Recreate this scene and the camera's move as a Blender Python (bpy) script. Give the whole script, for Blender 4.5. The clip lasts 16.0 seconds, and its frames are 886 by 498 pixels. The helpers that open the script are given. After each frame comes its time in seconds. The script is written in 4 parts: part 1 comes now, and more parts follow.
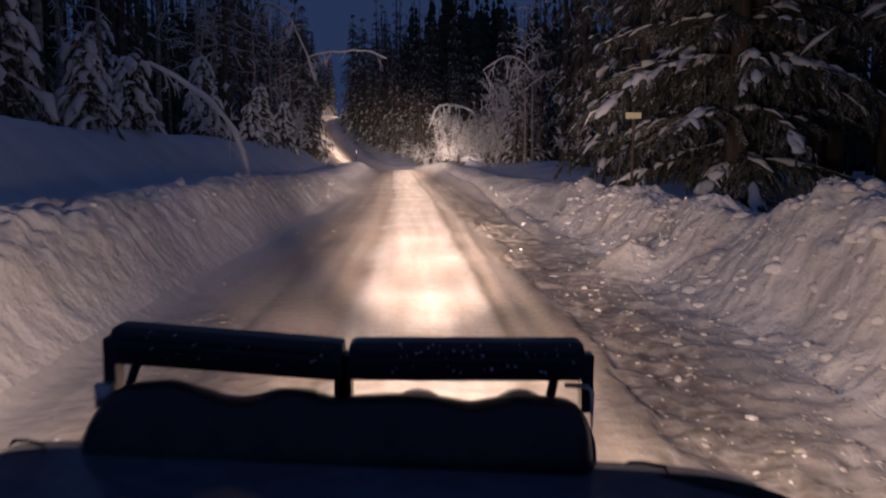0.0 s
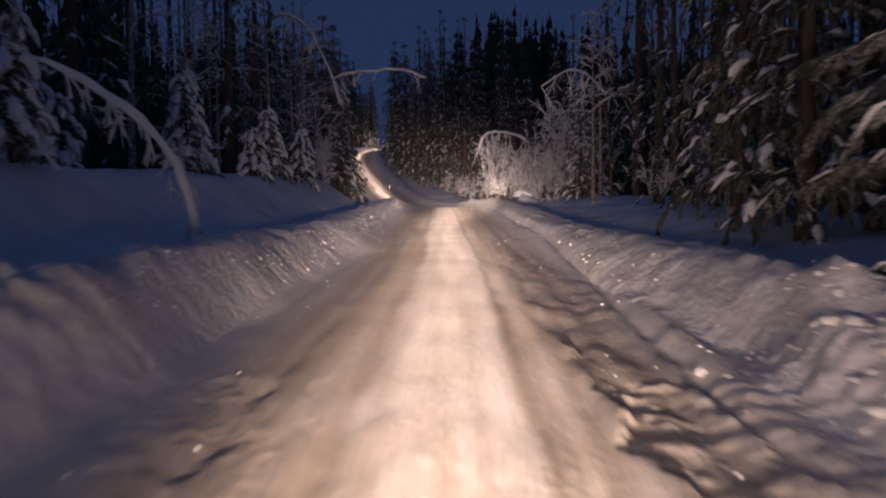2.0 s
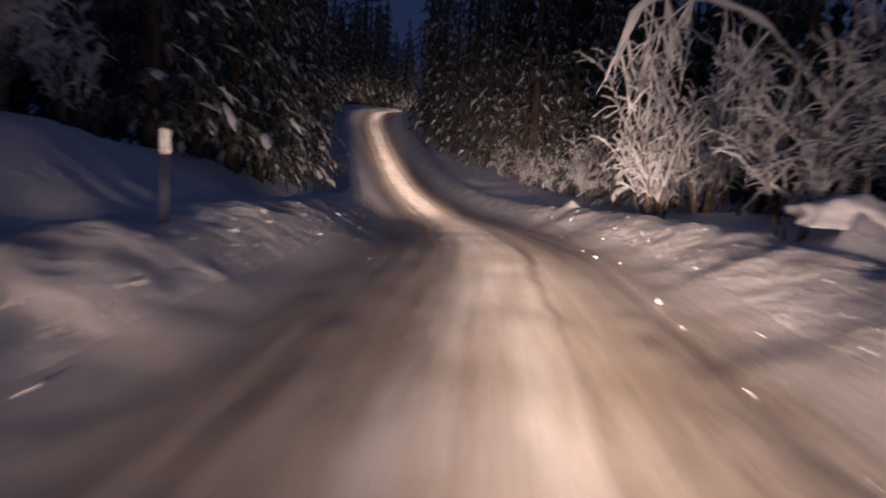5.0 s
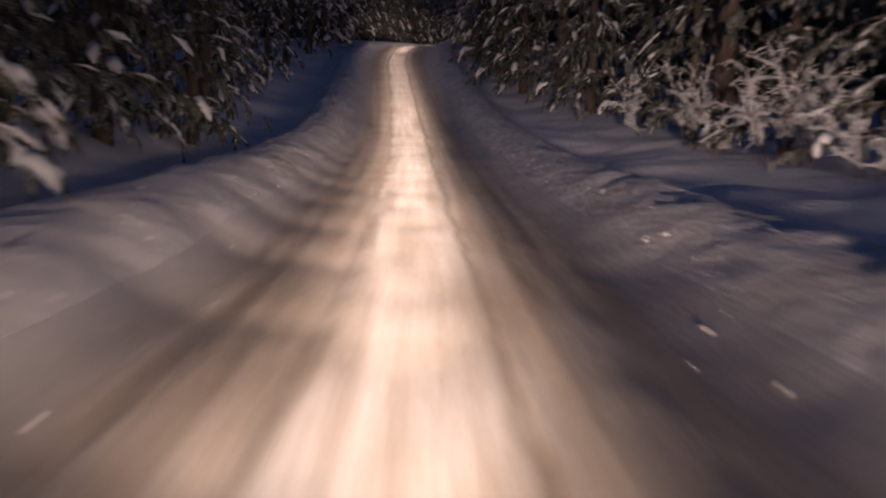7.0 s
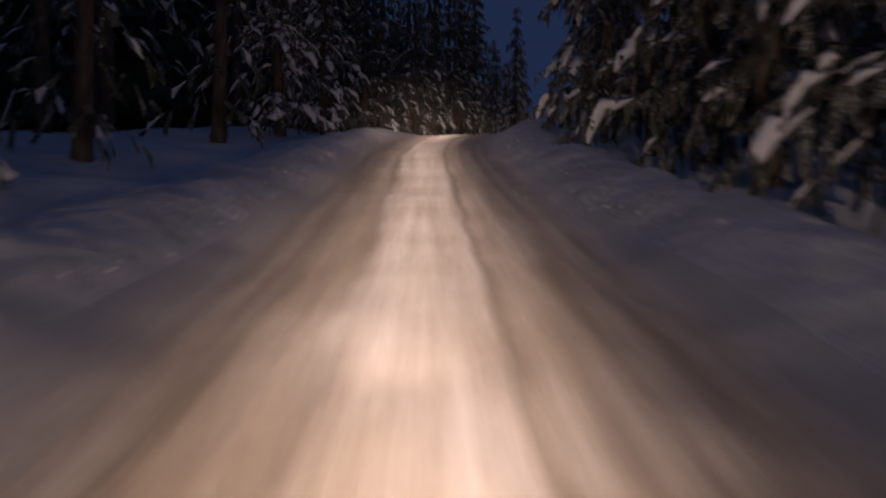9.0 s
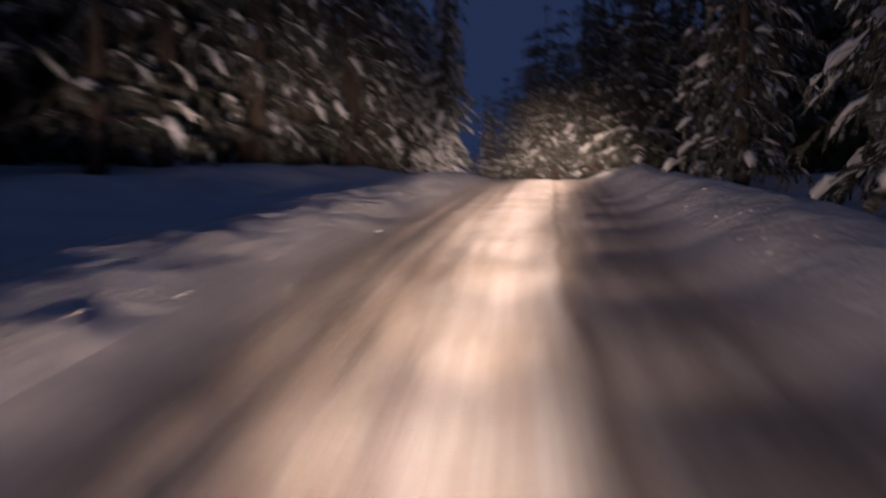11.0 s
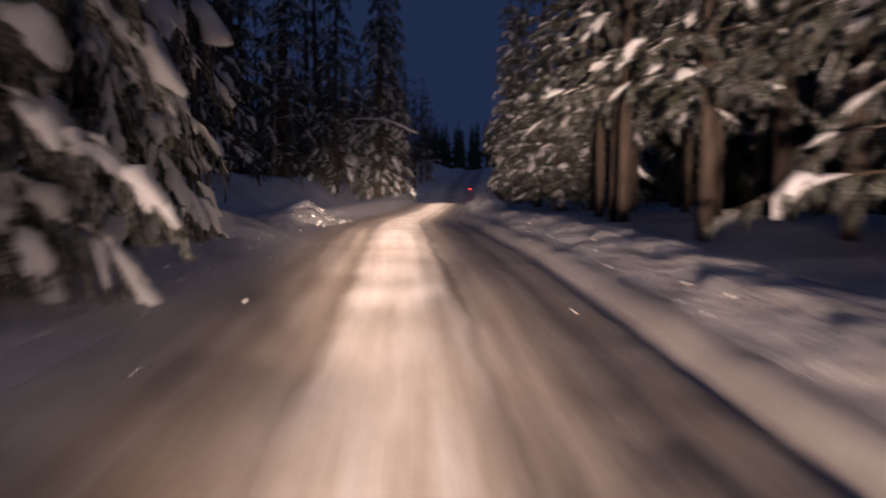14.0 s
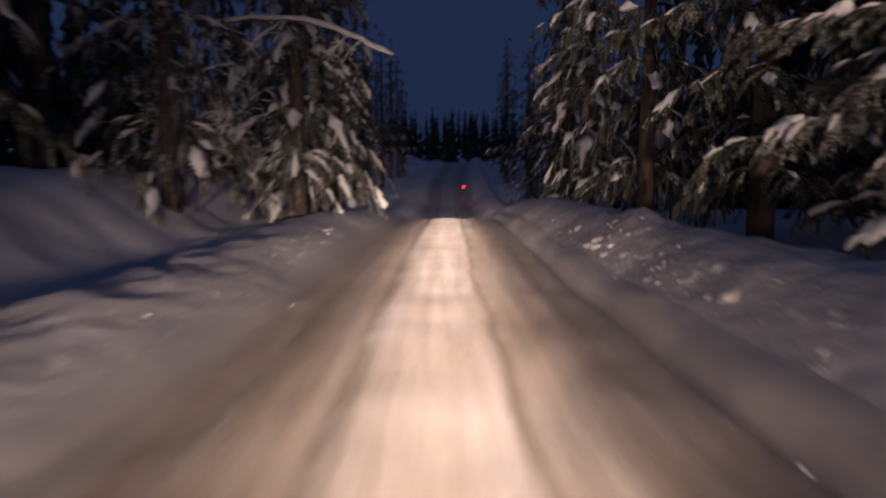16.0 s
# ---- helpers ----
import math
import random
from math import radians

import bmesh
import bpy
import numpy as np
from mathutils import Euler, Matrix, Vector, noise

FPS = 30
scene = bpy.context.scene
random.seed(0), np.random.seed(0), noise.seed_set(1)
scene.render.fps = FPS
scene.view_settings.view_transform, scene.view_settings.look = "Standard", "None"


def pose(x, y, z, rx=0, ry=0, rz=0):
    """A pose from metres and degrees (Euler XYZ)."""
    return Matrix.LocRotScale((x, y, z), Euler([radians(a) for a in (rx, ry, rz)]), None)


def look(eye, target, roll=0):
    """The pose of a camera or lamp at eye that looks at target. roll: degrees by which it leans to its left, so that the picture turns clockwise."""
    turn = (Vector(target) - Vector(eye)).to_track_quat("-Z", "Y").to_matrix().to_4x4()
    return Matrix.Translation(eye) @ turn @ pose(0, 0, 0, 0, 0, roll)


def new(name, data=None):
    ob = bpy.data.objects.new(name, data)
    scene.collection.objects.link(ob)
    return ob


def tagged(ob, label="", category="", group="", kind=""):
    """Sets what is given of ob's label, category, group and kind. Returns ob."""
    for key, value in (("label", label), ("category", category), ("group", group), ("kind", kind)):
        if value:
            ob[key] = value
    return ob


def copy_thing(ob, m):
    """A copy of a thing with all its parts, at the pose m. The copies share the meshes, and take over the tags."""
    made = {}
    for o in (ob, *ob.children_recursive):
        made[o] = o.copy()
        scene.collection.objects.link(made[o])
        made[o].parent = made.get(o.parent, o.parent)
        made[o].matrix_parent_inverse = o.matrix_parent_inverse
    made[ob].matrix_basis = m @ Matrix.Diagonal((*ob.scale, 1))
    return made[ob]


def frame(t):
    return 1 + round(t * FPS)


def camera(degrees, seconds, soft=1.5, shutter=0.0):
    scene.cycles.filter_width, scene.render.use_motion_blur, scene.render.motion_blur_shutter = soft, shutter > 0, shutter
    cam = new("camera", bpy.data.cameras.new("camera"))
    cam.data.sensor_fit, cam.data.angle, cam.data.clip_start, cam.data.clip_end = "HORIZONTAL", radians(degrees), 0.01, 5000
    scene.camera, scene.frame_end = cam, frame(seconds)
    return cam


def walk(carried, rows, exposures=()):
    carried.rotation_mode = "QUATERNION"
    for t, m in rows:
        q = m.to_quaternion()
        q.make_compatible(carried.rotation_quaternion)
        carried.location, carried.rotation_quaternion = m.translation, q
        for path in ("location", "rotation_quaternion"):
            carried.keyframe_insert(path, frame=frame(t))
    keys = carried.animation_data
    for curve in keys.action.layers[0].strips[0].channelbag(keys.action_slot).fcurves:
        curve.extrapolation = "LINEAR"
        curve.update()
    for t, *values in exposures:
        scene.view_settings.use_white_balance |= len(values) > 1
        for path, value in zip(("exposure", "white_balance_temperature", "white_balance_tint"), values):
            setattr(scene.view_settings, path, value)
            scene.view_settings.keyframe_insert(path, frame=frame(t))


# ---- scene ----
# The drive: seconds, eye in metres, yaw, pitch and roll in degrees.
PATH = [
    (0, 0.000, 0.000, 1.650, -0.00, -6.24, 0.05),
    (0.5, -0.003, 0.873, 1.671, -0.16, -4.72, -0.02),
    (1, 0.005, 2.985, 1.751, -0.52, -3.58, -0.30),
    (1.5, -0.018, 6.449, 1.875, 0.84, -3.47, -0.71),
    (2, -0.198, 10.674, 1.956, 3.27, -4.04, -0.46),
    (2.5, -0.451, 16.226, 1.962, 1.71, -5.41, -0.45),
    (3, -0.740, 23.241, 1.909, 2.53, -5.84, -0.69),
    (3.5, -1.111, 31.537, 1.918, 2.05, -4.55, 0.97),
    (4, -1.679, 40.209, 2.068, 4.80, -4.77, 0.34),
    (4.2, -1.992, 43.691, 2.166, 4.62, -4.32, 1.71),
    (6.3, -5.200, 83.400, 2.120, 8.85, -8.11, 1.92),
    (6.5, -5.818, 87.041, 2.010, 9.41, -8.10, 1.44),
    (7, -7.467, 96.155, 1.700, 10.74, -8.39, 1.26),
    (7.5, -9.579, 105.897, 1.710, 12.60, -5.92, 0.45),
    (8, -11.970, 116.070, 2.000, 14.26, -4.93, -0.80),
    (8.5, -14.433, 126.176, 2.570, 13.86, -3.70, -1.19),
    (9, -16.878, 135.881, 3.650, 14.09, 0.31, -0.16),
    (9.2, -17.891, 139.702, 4.200, 15.07, 1.39, 0.27),
    (10.36, -23.960, 161.887, 8.550, 15.00, 2.50, 0.30),
    (10.92, -26.053, 172.776, 10.750, 7.46, -1.50, 0.60),
    (11.4, -26.485, 182.160, 12.150, -1.48, -6.35, 1.34),
    (11.5, -26.444, 184.207, 12.169, -1.72, -6.26, 1.09),
    (12, -26.164, 194.526, 12.869, -1.83, -0.56, -1.45),
    (12.5, -25.837, 205.021, 13.997, -1.84, -1.14, -1.05),
    (13, -25.638, 215.395, 14.567, -0.69, -4.62, 0.00),
    (13.5, -25.808, 225.387, 14.545, 2.23, -6.41, -0.61),
    (14, -26.852, 235.239, 14.477, 9.24, -6.07, 0.79),
    (14.5, -28.888, 245.208, 14.501, 12.95, -7.71, 1.10),
    (15, -31.207, 255.466, 14.354, 11.80, -9.20, 0.14),
    (15.5, -33.226, 265.106, 13.887, 11.47, -8.99, -1.92),
    (16, -34.617, 273.394, 13.435, 6.97, -6.32, -0.02),
]
def facing(x, y, z, yaw, pitch, roll):
    a, p = radians(yaw), radians(pitch)
    way = Vector((-math.sin(a) * math.cos(p), math.cos(a) * math.cos(p), math.sin(p)))
    return look((x, y, z), Vector((x, y, z)) + way, roll)


cam = camera(57.0, 16.0, soft=2.0, shutter=0.5)
EXPOSURES = [(0.0, 0.1), (2.0, 0.0), (4.2, -0.45), (6.3, -0.3), (7.5, -0.45), (9.5, -0.4), (11.2, -0.1), (12.0, -0.5), (12.6, -0.15), (13.0, 0.0), (14.0, -0.3), (15.2, -0.15), (16.0, -0.35)]
walk(cam, [(t, facing(*row)) for t, *row in PATH], EXPOSURES)

# ---- dusk sky ----
world = bpy.data.worlds.new("dusk")
scene.world = world
world.use_nodes = True
wn = world.node_tree.nodes
wn["Background"].inputs["Color"].default_value = (0.17, 0.29, 0.78, 1)
wn["Background"].inputs["Strength"].default_value = 0.1

# ---- the line of the road: x, y and height of its middle ----
ROAD = [
    (0.3, -80, -0.1), (0, -15, 0), (0, 1, 0), (-0.05, 6, 0.2), (-0.45, 16.2, 0.3), (-1.1, 31.5, 0.3),
    (-1.7, 40.2, 0.42), (-2.9, 60, 0.7), (-3.7, 73, 0.75), (-5.2, 83.4, 0.47), (-7.5, 96.2, 0.05),
    (-9.6, 105.9, 0.06), (-12, 116.1, 0.35), (-14.4, 126.2, 0.92), (-16.9, 135.9, 2.0),
    (-19.5, 145.6, 3.6), (-21.6, 153.3, 5.1), (-24, 161.9, 6.9), (-25.3, 167.8, 8.1), (-26.2, 174.8, 9.5), (-26.4, 184.2, 10.5),
    (-25.8, 205, 12.3), (-25.6, 215.3, 12.85), (-25.8, 225.3, 12.9), (-26.8, 235.2, 12.85), (-28.9, 245.2, 12.85), (-31.2, 255.5, 12.7),
    (-33.2, 265.1, 12.25), (-34.6, 273.4, 11.8), (-36.4, 287.6, 11.3), (-37.9, 301, 11.1), (-39.1, 312, 10.6), (-41, 329, 9.1), (-43.6, 351, 8.9), (-46.3, 374.1, 10.3), (-54.5, 467.4, 14),
]


def smooth_line(points, step=0.25, width=9):
    p = np.array(points, float)
    d = np.r_[0, np.cumsum(np.hypot(*np.diff(p[:, :2], axis=0).T))]
    s = np.arange(0, d[-1], step)
    q = np.stack([np.interp(s, d, p[:, k]) for k in range(3)], 1)
    kernel = np.hanning(2 * width + 1)
    kernel /= kernel.sum()
    q = np.stack([np.convolve(np.pad(q[:, k], width, mode="reflect", reflect_type="odd"), kernel, "valid") for k in range(3)], 1)
    t = np.gradient(q[:, :2], axis=0)
    t /= np.linalg.norm(t, axis=1)[:, None]
    return s, q, np.stack([t[:, 1], -t[:, 0]], 1)


LINE_S, LINE, LINE_R = smooth_line(ROAD)
LINE_S = LINE_S - np.interp(0, LINE[:, 1], LINE_S)  # station 0 is the start of the drive


def middle(s):
    """Middle of the road and its right-hand direction at stations s."""
    return (np.stack([np.interp(s, LINE_S, LINE[:, k]) for k in range(3)], -1),
            np.stack([np.interp(s, LINE_S, LINE_R[:, k]) for k in range(2)], -1))


def station(x, y):
    """Station and sideways offset of a place."""
    k = int(np.argmin((LINE[:, 0] - x) ** 2 + (LINE[:, 1] - y) ** 2))
    return LINE_S[k], float((np.array([x, y]) - LINE[k, :2]) @ LINE_R[k])


# ---- unseen spot lamps added along the road, standing in for the moving vehicle's light bars ----
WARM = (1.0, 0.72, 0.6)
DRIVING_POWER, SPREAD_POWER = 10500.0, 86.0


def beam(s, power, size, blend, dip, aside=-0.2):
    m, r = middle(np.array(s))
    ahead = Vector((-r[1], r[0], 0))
    lamp = bpy.data.lights.new("beam_standin", "SPOT")
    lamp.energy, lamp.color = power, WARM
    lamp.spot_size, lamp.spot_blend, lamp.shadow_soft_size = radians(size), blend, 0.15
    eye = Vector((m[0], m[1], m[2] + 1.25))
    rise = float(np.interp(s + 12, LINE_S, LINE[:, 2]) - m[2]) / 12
    new("beam_standin", lamp).matrix_world = look(eye, eye + 10 * ahead + Vector((aside * r[0], aside * r[1], 10 * rise - dip)))


# aim, strength, dip and cone of the added lamps by station, tuned for brightness
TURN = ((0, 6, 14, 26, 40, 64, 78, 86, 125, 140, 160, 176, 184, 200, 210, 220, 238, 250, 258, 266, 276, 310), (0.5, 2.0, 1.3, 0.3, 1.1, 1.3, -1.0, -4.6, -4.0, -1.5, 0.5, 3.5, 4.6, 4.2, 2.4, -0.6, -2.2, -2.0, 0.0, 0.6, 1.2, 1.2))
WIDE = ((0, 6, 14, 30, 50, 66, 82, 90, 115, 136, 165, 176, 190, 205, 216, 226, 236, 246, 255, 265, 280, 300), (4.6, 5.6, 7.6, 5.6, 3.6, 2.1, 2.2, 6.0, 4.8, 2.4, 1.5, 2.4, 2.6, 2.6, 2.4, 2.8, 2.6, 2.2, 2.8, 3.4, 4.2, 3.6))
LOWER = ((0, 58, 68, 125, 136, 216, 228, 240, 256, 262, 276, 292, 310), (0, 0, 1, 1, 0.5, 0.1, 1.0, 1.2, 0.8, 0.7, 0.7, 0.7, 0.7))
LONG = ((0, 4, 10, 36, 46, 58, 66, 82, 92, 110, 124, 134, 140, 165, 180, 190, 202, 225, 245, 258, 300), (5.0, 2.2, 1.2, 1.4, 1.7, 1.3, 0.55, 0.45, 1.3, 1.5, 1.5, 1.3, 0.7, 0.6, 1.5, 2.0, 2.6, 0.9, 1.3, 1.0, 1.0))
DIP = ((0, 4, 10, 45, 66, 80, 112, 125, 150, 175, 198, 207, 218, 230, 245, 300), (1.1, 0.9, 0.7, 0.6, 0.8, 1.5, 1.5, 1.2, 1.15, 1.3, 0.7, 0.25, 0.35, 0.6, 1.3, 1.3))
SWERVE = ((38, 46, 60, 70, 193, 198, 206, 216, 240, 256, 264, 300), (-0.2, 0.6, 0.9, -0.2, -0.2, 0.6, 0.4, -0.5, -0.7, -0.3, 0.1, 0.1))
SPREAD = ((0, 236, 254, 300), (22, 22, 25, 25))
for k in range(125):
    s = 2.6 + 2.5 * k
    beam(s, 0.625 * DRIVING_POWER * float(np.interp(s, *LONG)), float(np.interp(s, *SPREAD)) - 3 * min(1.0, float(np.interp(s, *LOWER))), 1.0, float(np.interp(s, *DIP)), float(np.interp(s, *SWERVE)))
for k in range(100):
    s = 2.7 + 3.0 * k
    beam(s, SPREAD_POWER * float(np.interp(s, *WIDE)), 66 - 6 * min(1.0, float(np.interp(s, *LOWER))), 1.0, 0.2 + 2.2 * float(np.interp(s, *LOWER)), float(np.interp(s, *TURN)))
# two more added lamps where the standing vehicle's bars are, for the near road
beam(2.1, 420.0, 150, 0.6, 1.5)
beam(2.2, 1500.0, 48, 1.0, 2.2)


# ---- noise ----
def grid_noise(x, y, seed=0):
    """Smooth value noise in -1..1 at the given coordinates."""
    xi, yi = np.floor(x).astype(np.int64), np.floor(y).astype(np.int64)
    fx, fy = x - xi, y - yi
    fx, fy = fx * fx * (3 - 2 * fx), fy * fy * (3 - 2 * fy)

    def h(a, b):
        n = (a * 374761393 + b * 668265263 + seed * 974711) & 0x7FFFFFFF
        n = ((n ^ (n >> 13)) * 1274126177) & 0x7FFFFFFF
        return ((n ^ (n >> 16)) & 0xFFFF) / 32767.5 - 1

    return (h(xi, yi) * (1 - fx) + h(xi + 1, yi) * fx) * (1 - fy) + (h(xi, yi + 1) * (1 - fx) + h(xi + 1, yi + 1) * fx) * fy


def fractal(x, y, octaves=3, seed=0):
    return sum(grid_noise(x * 2.03**k, y * 2.03**k, seed + 7 * k) * 0.5**k for k in range(octaves))


def step_up(v, a, b):
    w = np.clip((v - a) / (b - a), 0, 1)
    return w * w * (3 - 2 * w)


def hump(v, at, width):
    return np.exp(-(((v - at) / width) ** 2))


def chunks(x, y, seed=0):
    """Packed clods of uneven size, 0 in the cracks between them to about 1 on their tops."""
    xi, yi, best = np.floor(x), np.floor(y), np.zeros(np.broadcast(x, y).shape)
    for dx in (-1, 0, 1):
        for dy in (-1, 0, 1):
            cx, cy = xi + dx, yi + dy
            px = cx + 0.5 + 0.42 * grid_noise(cx, cy, seed)
            py = cy + 0.5 + 0.42 * grid_noise(cx, cy, seed + 1)
            size = 0.62 + 0.3 * grid_noise(cx, cy, seed + 2)
            d2 = ((x - px) ** 2 + (y - py) ** 2) / size**2
            best = np.maximum(best, np.sqrt(np.clip(1 - d2, 0, 1)) * (0.55 + 0.45 * grid_noise(cx, cy, seed + 3)))
    return best


def relief(s, u):
    """Height of snow and road over the road's middle, at station s and offset u (left is negative)."""
    a, left = np.abs(u), u < 0
    bank = np.where(left, np.interp(s, [-50, 22, 45, 84, 140, 186, 240, 256, 272, 290], [1.0, 0.95, 0.65, 0.75, 0.7, 0.35, 0.2, 0.18, 0.42, 0.5]),
                    np.interp(s, [-50, 22, 40, 84, 186, 240, 270, 283], [0.72, 0.75, 0.5, 0.7, 0.6, 0.45, 0.48, 0.95]))
    land = np.where(left, np.interp(s, [-50, 40, 84, 140, 186, 230, 250, 283, 330], [2.6, 2.4, 2.0, 0.8, 0.6, 0.5, 1.5, 2.1, 1.5]),
                    np.interp(s, [-50, 84, 186, 250, 283], [0.6, 0.7, 0.3, 0.2, 0.4]))
    edge = 2.75 + 0.13 * fractal(s * 0.35, 0 * u + 3.3 * np.sign(u), 3, 5) + np.where(left, 0, 0.25 * step_up(-s, -35, -20))
    soft = step_up(s, 18, 40)
    top = edge + 0.85 + 0.3 * soft
    rise = step_up(a, edge - 0.25 - 0.5 * soft, top)
    fall = step_up(a, top + 0.25, top + 1.6)
    ditch = 0.05 + 0.05 * land
    z = bank * rise * (1 - fall) + ditch * fall + (land - ditch) * step_up(a, 6.0, 9.8)
    # lumpy plough spoil on the banks, drifts on the open snow
    z = z + rise * (1 - 0.6 * fall) * (1 - 0.35 * soft) * (0.07 * fractal(s * 1.1, u * 2.0, 3, 11) + 0.04 * fractal(s * 3.3, u * 4.2, 2, 17) + 0.05 * (0.5 - np.abs(fractal(s * 2.6, u * 3.4, 3, 19))))
    z = z + fall * (0.16 * fractal(s * 0.3, u * 0.3, 3, 23) + 0.03 * fractal(s * 1.4, u * 1.4, 2, 29)) * np.minimum(1, a / 6)
    # wheel tracks in the packed snow, a ragged ledge and rubble beside them
    road = 1 - rise
    wander = 0.12 * grid_noise(s * 0.05, 0 * s, 31)
    for at, depth, width in ((-0.85, 0.05, 0.16), (0.72, 0.035, 0.1), (0.95, 0.05, 0.12), (1.75, 0.035, 0.12), (-1.7, 0.03, 0.12), (-1.2, 0.02, 0.08)):
        z = z - road * depth * hump(u, at + wander, width) * (1 + 0.4 * grid_noise(s * 0.4, u, 37))
    early = 1 - step_up(s, 24, 44)
    ragged = 1.22 + 0.13 * fractal(s * 1.3, 0 * s, 4, 41)
    ledge_r, ledge_l = step_up(u, ragged, ragged + 0.1), step_up(-u, ragged + 0.25, ragged + 0.45)
    rubble = np.maximum(0.03 * fractal(s * 2.6, u * 2.6, 3, 47) + 0.03 * fractal(s * 5.2, u * 4.4, 2, 53), -0.03)
    z = z + road * ((1.9 * ledge_r + 0.5 * ledge_l) * (-0.05 * early) + (ledge_r * (0.3 + 0.7 * early) + 0.15 * ledge_l) * rubble)
    z = z + road * 0.006 * fractal(s * 1.6, u * 4, 3, 59)
    groove = np.interp(s, [18, 25, 35, 46, 230, 300], [2.3, 2.6, 2.85, 2.95, 2.3, 2.2]) + 0.06 * grid_noise(s * 0.3, 0 * s, 79)
    cut = step_up(s, 12, 20) * (1 - step_up(s, 46, 60)) + step_up(s, 230, 238)
    z = z + cut * (0.07 * hump(u, groove + 0.28, 0.2) * (1 + 0.5 * grid_noise(s * 1.3, u, 83)) - 0.1 * hump(u, groove, 0.09))
    if np.min(s) < 30:
        near = 1 - step_up(s, 16, 30)
        warp = 0.8 * fractal(s * 1.3, u * 1.3, 3, 67)
        block = 0.6 * chunks(s * 2.6 + warp, u * 4.6 - warp, 71) + 0.5 * chunks(s * 5.3 - warp, u * 8.0 + warp, 75) - 0.45
        spoil = near * step_up(u, 2.35 + 0.3 * grid_noise(s * 0.8, 0 * s, 69), 3.3) * (1 - 0.6 * fall)
        z = z + spoil * (0.2 * block + 0.12 * fractal(s * 0.9, u * 1.6, 2, 70))
        wall = step_up(-u, 2.7, 3.4) * (1 - fall) * near
        z = z + wall * (0.12 * chunks(s * 2.1 + warp, u * 3.4 - warp, 85) + 0.06 * chunks(s * 4.6, u * 7.2 + warp, 89) - 0.06)
        crumbs = near * road * (0.8 * step_up(u, 1.35, 1.6) + 0.3 * step_up(-u, 1.5, 1.9))
        z = z + crumbs * (0.022 * chunks(s * 6.5 + 1.5 * warp, u * 7.5 - warp, 93) * (0.6 + 0.6 * grid_noise(s * 1.1, u * 1.3, 95)) + 0.022 * chunks(s * 13 + warp, u * 14, 97) - 0.02)
    # heaps of ploughed snow
    for hs, hu, size, high in ((10.8, 2.7, 0.5, 0.3), (10.2, 3.3, 0.5, 0.25), (7.6, 3.9, 1.0, 0.35), (5.6, 4.2, 0.9, 0.5), (4.4, 3.2, 0.6, 0.3),
                               (86.0, 3.9, 0.4, 0.22), (72.5, 6.3, 1.1, 0.9), (212, 4.4, 0.9, 0.2), (219, 5.2, 0.8, 0.4), (256, -4.0, 1.2, 0.5),
                               (293, 3.9, 1.4, 0.2), (278, 3.6, 0.9, 0.2), (263.5, -2.9, 0.8, 0.3), (266, -3.2, 0.9, 0.4), (268.5, -3.6, 0.8, 0.35)):
        z = z + high * np.exp(-(((s - hs) / size) ** 2 + ((u - hu) / (0.75 * size)) ** 2)) * (1 + 0.35 * fractal(s * 2.5, u * 2.5, 2, 61))
    return z


def ground_at(s, u):
    m, _ = middle(np.asarray(s, float))
    return float(m[..., 2] + relief(np.array([float(s)]), np.array([float(u)]))[0])


def spot(s, u):
    """World place on the snow at station s, offset u."""
    m, r = middle(np.asarray(s, float))
    return Vector((m[0] + r[0] * u, m[1] + r[1] * u, ground_at(s, u)))


# ---- materials ----
def material(name, base, rough=0.7, metal=0.0):
    m = bpy.data.materials.new(name)
    m.use_nodes = True
    b = m.node_tree.nodes["Principled BSDF"]
    b.inputs["Base Color"].default_value = (*base, 1)
    b.inputs["Roughness"].default_value = rough
    b.inputs["Metallic"].default_value = metal
    return m, m.node_tree, b


def noise_node(tree, scale, detail=4, coords="Object", stretch=None):
    n = tree.nodes.new("ShaderNodeTexNoise")
    n.inputs["Scale"].default_value, n.inputs["Detail"].default_value = scale, detail
    c = tree.nodes.new("ShaderNodeTexCoord")
    out = c.outputs[coords]
    if stretch:
        mp = tree.nodes.new("ShaderNodeMapping")
        mp.inputs["Scale"].default_value = stretch
        tree.links.new(out, mp.inputs["Vector"])
        out = mp.outputs["Vector"]
    tree.links.new(out, n.inputs["Vector"])
    return n


def ramp(tree, source, stops):
    r = tree.nodes.new("ShaderNodeValToRGB")
    e = r.color_ramp.elements
    while len(e) < len(stops):
        e.new(0.5)
    for k, (at, c) in enumerate(stops):
        e[k].position, e[k].color = at, (*c, 1)
    tree.links.new(source, r.inputs["Fac"])
    return r.outputs["Color"]


def mixed(tree, fac, a, b, mode="MIX"):
    n = tree.nodes.new("ShaderNodeMix")
    n.data_type, n.blend_type = "RGBA", mode
    for socket, v in ((n.inputs["Factor"], fac), (n.inputs["A"], a), (n.inputs["B"], b)):
        if isinstance(v, (float, int)):
            socket.default_value = v
        elif isinstance(v, tuple):
            socket.default_value = (*v, 1)
        else:
            tree.links.new(v, socket)
    return n.outputs["Result"]


def bumped(tree, bsdf, sources):
    """sources: (height output, strength, distance), chained."""
    last = None
    for out, strength, distance in sources:
        b = tree.nodes.new("ShaderNodeBump")
        b.inputs["Strength"].default_value, b.inputs["Distance"].default_value = strength, distance
        tree.links.new(out, b.inputs["Height"])
        if last:
            tree.links.new(last, b.inputs["Normal"])
        last = b.outputs["Normal"]
    tree.links.new(last, bsdf.inputs["Normal"])


